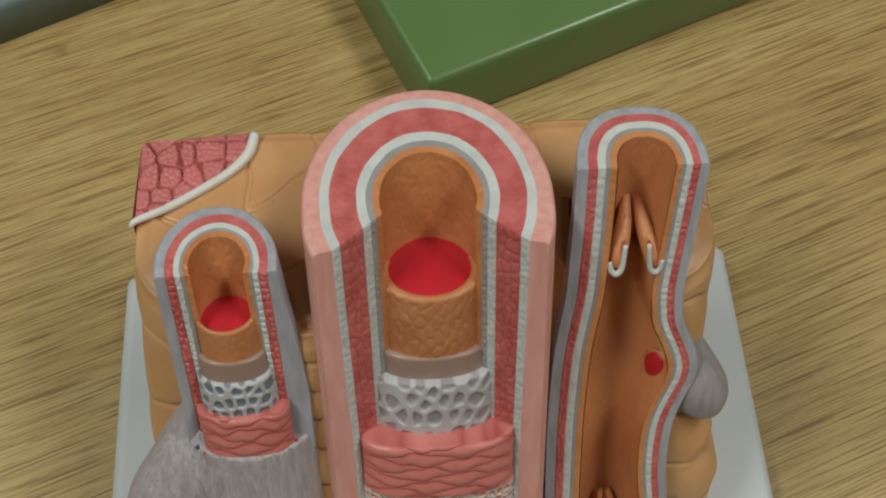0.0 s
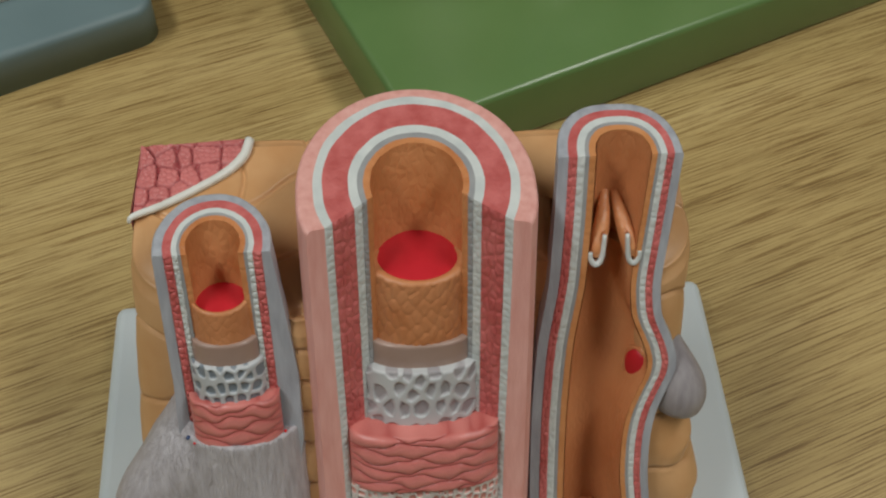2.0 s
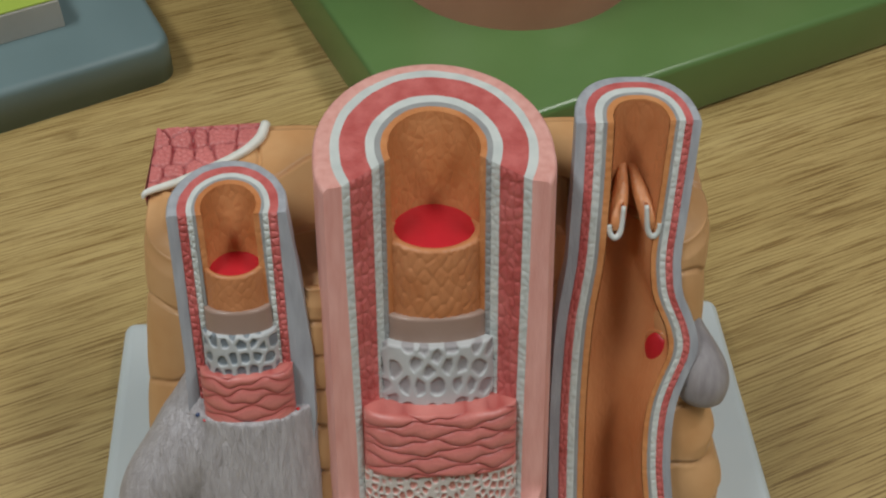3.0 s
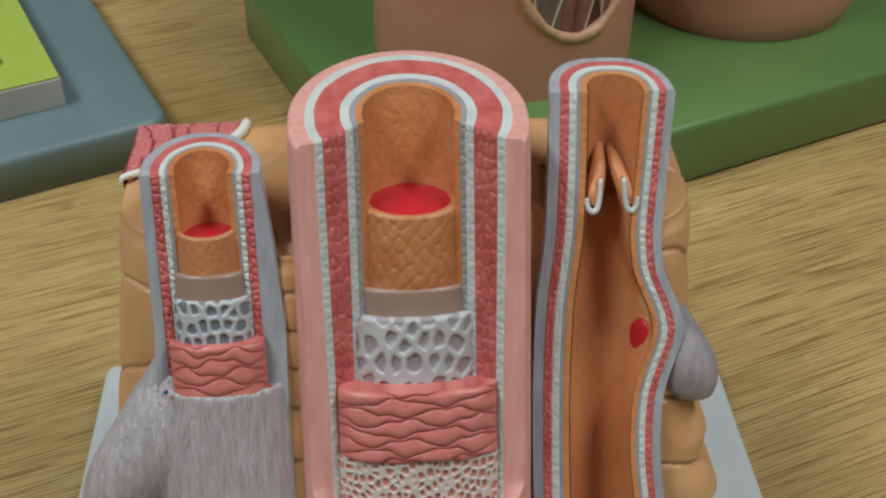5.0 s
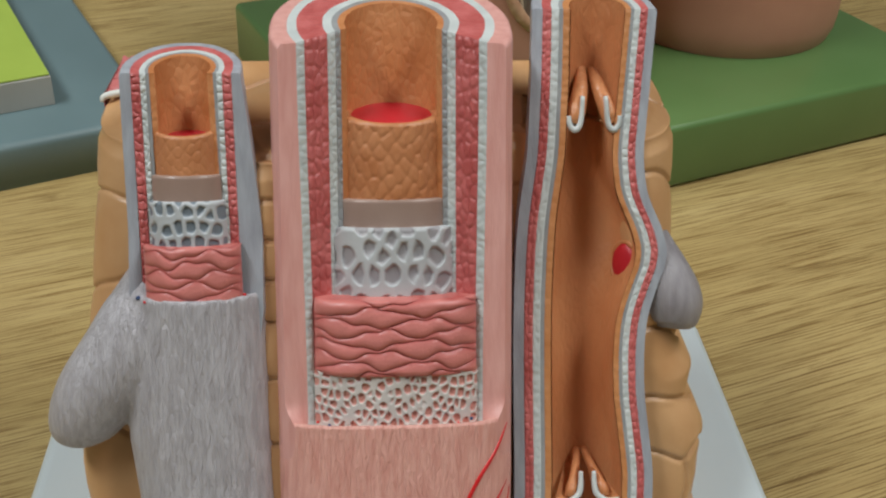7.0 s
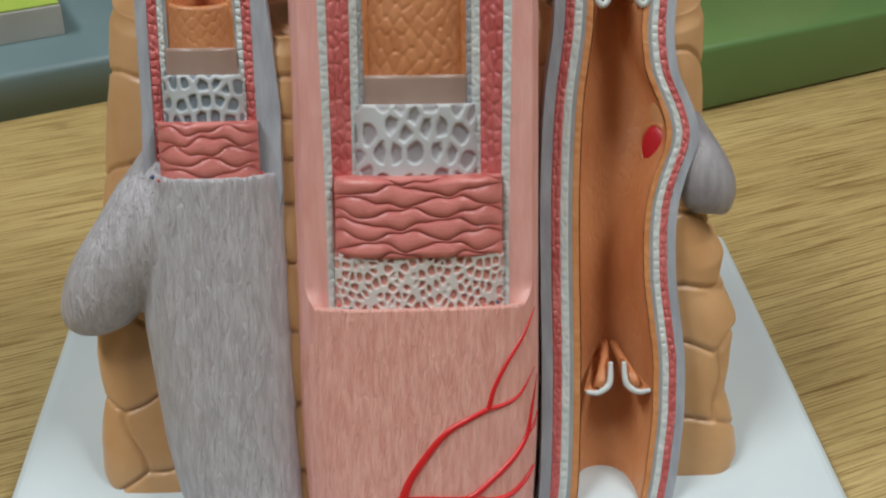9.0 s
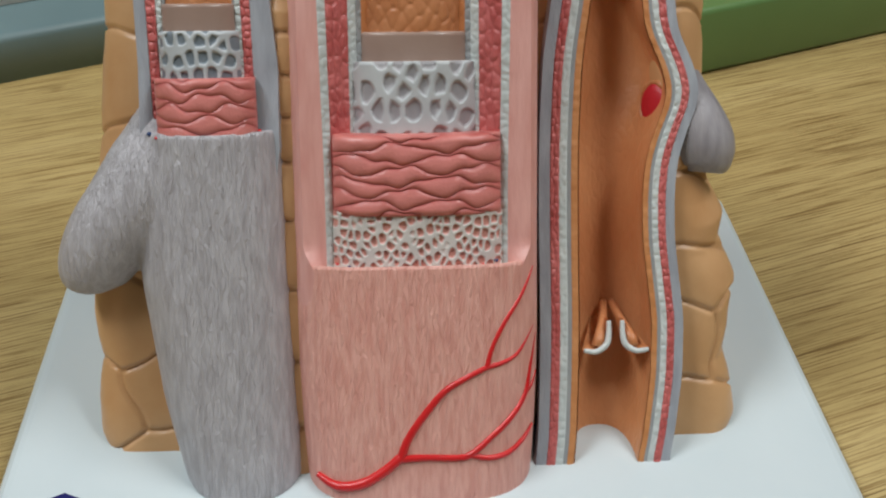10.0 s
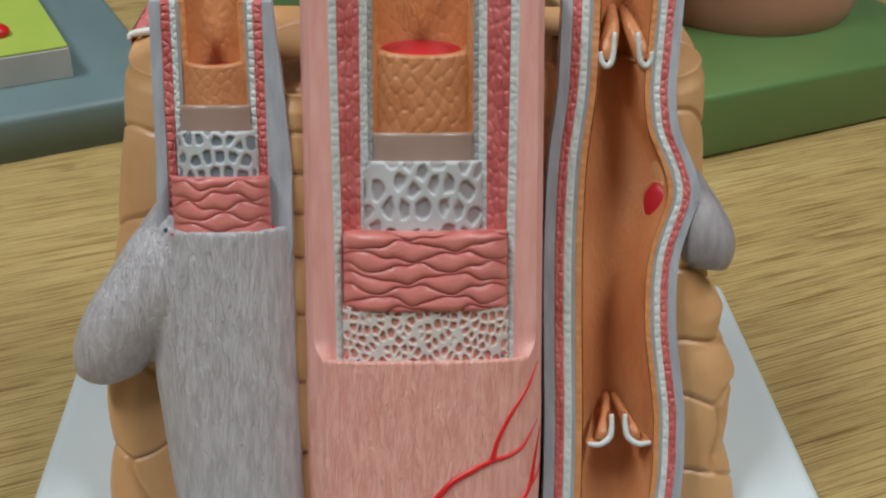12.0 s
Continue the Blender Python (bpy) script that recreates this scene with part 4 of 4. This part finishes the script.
def printed_mark():
    bm = bmesh.new()
    z = BASE_TOP + 0.0004
    pts = [(-0.1095, -0.0050), (-0.1015, -0.0090), (-0.1015, -0.0170), (-0.1095, -0.0210), (-0.1175, -0.0170), (-0.1175, -0.0090)]
    vs = [bm.verts.new((x, y, z)) for x, y in pts]
    bm.faces.new(vs[::-1])
    r = bmesh.ops.extrude_face_region(bm, geom=bm.faces[:])
    bmesh.ops.translate(bm, vec=(0, 0, -0.0006), verts=[v for v in r["geom"] if isinstance(v, bmesh.types.BMVert)])
    bmesh.ops.recalc_face_normals(bm, faces=bm.faces)
    part("printed_mark", bm, NAVY, model, "plain navy printed emblem")


base_plate()
fat_tissue()
muscle_patch()
artery = large_vessel()
small_vessel()
vein()
small_branches()
printed_mark()


# ---- the limb model on a green base ----
def limb_model():
    root = empty("limb_anatomy_model", "painted tan limb model on a thick green base", "anatomy model")
    t = radians(22.4)
    u, v = Vector((math.cos(t), math.sin(t), 0)), Vector((-math.sin(t), math.cos(t), 0))
    c0, wide, deep, high = Vector((0.0047, 0.2318, 0)), 0.362, 0.258, 0.038
    mid = c0 + u * wide / 2 + v * deep / 2
    part("base", box_bm((wide, deep, high), (mid.x, mid.y, high / 2), 0.0035, 3, t), GREEN, root, "glossy dark green base with rounded edges", True)
    soften(root.children[0], 50)
    limb_with_window(root, (0.0635, 0.3945), 0.0745, high)
    # the plain limb
    n, rows = 96, 40
    a = np.linspace(0, 2 * math.pi, n, endpoint=False)
    pts = []
    for s in np.linspace(0, 1, rows):
        r = 0.0710 * (1 + 0.03 * s) - 0.003 * max(0, 1 - s * rows / 2) ** 2
        pts.append(np.stack([0.217 + r * np.sin(a), 0.448 - r * np.cos(a), np.full(n, high + 0.24 * s - 0.0003)], -1))
    pts.append(np.stack([0.217 + 0 * a, 0.450 + 0 * a, np.full(n, high + 0.24)], -1))
    p = np.array(pts)
    ob = mesh_object("limb", p.reshape(-1, 3), grid_faces(len(p), n, True), SKIN, root, "smooth tan limb")
    fix_normals(ob)
    soften(ob, 40)


def limb_with_window(root, centre, radius, z0):
    cx, cy = centre
    tall, n, rows = 0.24, 260, 190
    wa, wz, ra, rz = radians(27), z0 + 0.099, radians(33), 0.065  # middle and half size of the window
    a = np.linspace(0, 2 * math.pi, n, endpoint=False)
    zz = np.linspace(z0 - 0.0003, z0 + tall, rows)

    def on(r, ang, z):
        return (cx + r * math.sin(ang), cy - r * math.cos(ang), z)

    A, Z = np.meshgrid((a + math.pi) % (2 * math.pi) - math.pi, zz)
    q = np.sqrt(((A - wa) / ra) ** 2 + ((Z - wz) / rz) ** 2)
    inside = (q < 1.0)
    for name, r, mat, label in (("limb", radius, SKIN, "tan limb with an oval window cut in it"),):
        p = np.stack([cx + r * np.sin(A), cy - r * np.cos(A), Z], -1).reshape(-1, 3)
        keep = inside.reshape(-1)
        faces = [f for f in grid_faces(rows, n, True) if not all(keep[i] for i in f)]
        faces.append(list(range((rows - 1) * n, rows * n)))
        ob = mesh_object(name, p, faces, mat, root, label)
        soften(ob, 50)
    rim = [on(radius - 0.001, wa + ra * math.cos(k), wz + rz * math.sin(k)) for k in np.linspace(0, 2 * math.pi, 40)]
    tube("window_rim", rim, [0.0029 + 0.0003 * math.sin(k * 2.1) + 0.0003 * math.sin(k * 5.3) for k in range(40)], RIM, root, "rough cream rim of the cut window", 12)
    # strands inside
    for k, off in enumerate(np.linspace(-0.95, 0.95, 9)):
        ang = wa + ra * 1.1 * off
        r = radius - 0.010
        line = [on(r, ang + radians(5) * math.sin(t * 4 + k) + radians(9) * (t - 0.3), wz - rz * 1.05 + 2.1 * rz * t) for t in np.linspace(0, 1, 8)]
        tube("muscle_strand", line, [0.0075] * 8, STRAND_GREY if k < 4 else STRAND, root, "", 12)
        line = [on(r + 0.0072, ang + radians(2.4) + radians(6) * math.sin(t * 5 + k * 1.7) + radians(10) * (t - 0.3), wz - rz * 0.98 + 2.0 * rz * t) for t in np.linspace(0, 1, 8)]
        tube("nerve", line, [0.0007] * 8, NERVE, root, "thin cream nerve line", 6)
    r = radius - 0.014
    aa = np.linspace(wa - ra * 1.3, wa + ra * 1.3, 24)
    p = np.array([[on(r, x, z) for x in aa] for z in np.linspace(wz - rz * 1.2, min(wz + rz * 1.2, z0 + tall - 0.002), 20)])
    mesh_object("inner_tissue", p.reshape(-1, 3), grid_faces(20, 24), STRAND, root, "dark inner tissue behind the strands")


limb_model()


# ---- the block model on a blue base ----
def block_model():
    root = empty("block_anatomy_model", "lime-topped tissue block model on a slate-blue base", "anatomy model")
    t = radians(24.5)
    u, v = Vector((math.cos(t), math.sin(t), 0)), Vector((-math.sin(t), math.cos(t), 0))
    corner = Vector((-0.1235, 0.3345, 0))
    wide, deep, high = 0.24, 0.30, 0.0255
    mid = corner - u * wide / 2 + v * deep / 2
    bm = box_bm((wide, deep, high), (0, 0, 0))
    upright = [e for e in bm.edges if abs(e.verts[0].co.z - e.verts[1].co.z) > 0.01]
    bmesh.ops.bevel(bm, geom=upright, offset=0.012, segments=6, profile=0.5, affect="EDGES")
    top = [e for e in bm.edges if e.verts[0].co.z > 0.01 and e.verts[1].co.z > 0.01]
    bmesh.ops.bevel(bm, geom=top, offset=0.0045, segments=5, profile=0.5, affect="EDGES")
    bmesh.ops.transform(bm, matrix=Matrix.Translation((mid.x, mid.y, high / 2)) @ Matrix.Rotation(t, 4, "Z"), verts=bm.verts)
    part("base", bm, BLUE_BASE, root, "matt slate-blue base with well rounded edges", True)
    bc = Vector((-0.1815, 0.3495, 0))
    w2, d2, h2 = 0.13, 0.20, 0.0175
    m2 = bc - u * w2 / 2 + v * d2 / 2
    part("block", box_bm((w2, d2, h2), (m2.x, m2.y, high + h2 / 2 - 0.0003), 0.0008, 2, t), GREY_BLOCK, root, "pale grey side of the block")
    part("block_top", box_bm((w2 - 0.001, d2 - 0.001, 0.0012), (m2.x, m2.y, high + h2 + 0.0004), 0.0004, 2, t), LIME, root, "lime-green top of the block")
    bm = bmesh.new()
    bmesh.ops.create_icosphere(bm, subdivisions=3, radius=0.008)
    p = bc - u * 0.035 + v * 0.032
    bmesh.ops.transform(bm, matrix=Matrix.Translation((p.x, p.y, high + h2 + 0.003)) @ Matrix.Diagonal((1.3, 1, 0.6, 1)), verts=bm.verts)
    part("red_knob", bm, RED_VESSEL, root, "glossy red raised dome", True)


block_model()


# ---- ceiling light panels ----
def panel_fixture(x, y):
    root = empty("ceiling_light", "flat white ceiling light fitting", "ceiling light", "ceiling lights")
    for dx, dy, sx, sy in ((0.16, 0, 0.03, 1.24), (-0.16, 0, 0.03, 1.24), (0, 0.605, 0.29, 0.03), (0, -0.605, 0.29, 0.03)):
        part("frame", box_bm((sx, sy, 0.03), (x + dx, y + dy, CEILING - 0.016)), STEEL, root)


for px, py, watts, tint in PANELS:
    panel_fixture(px, py)
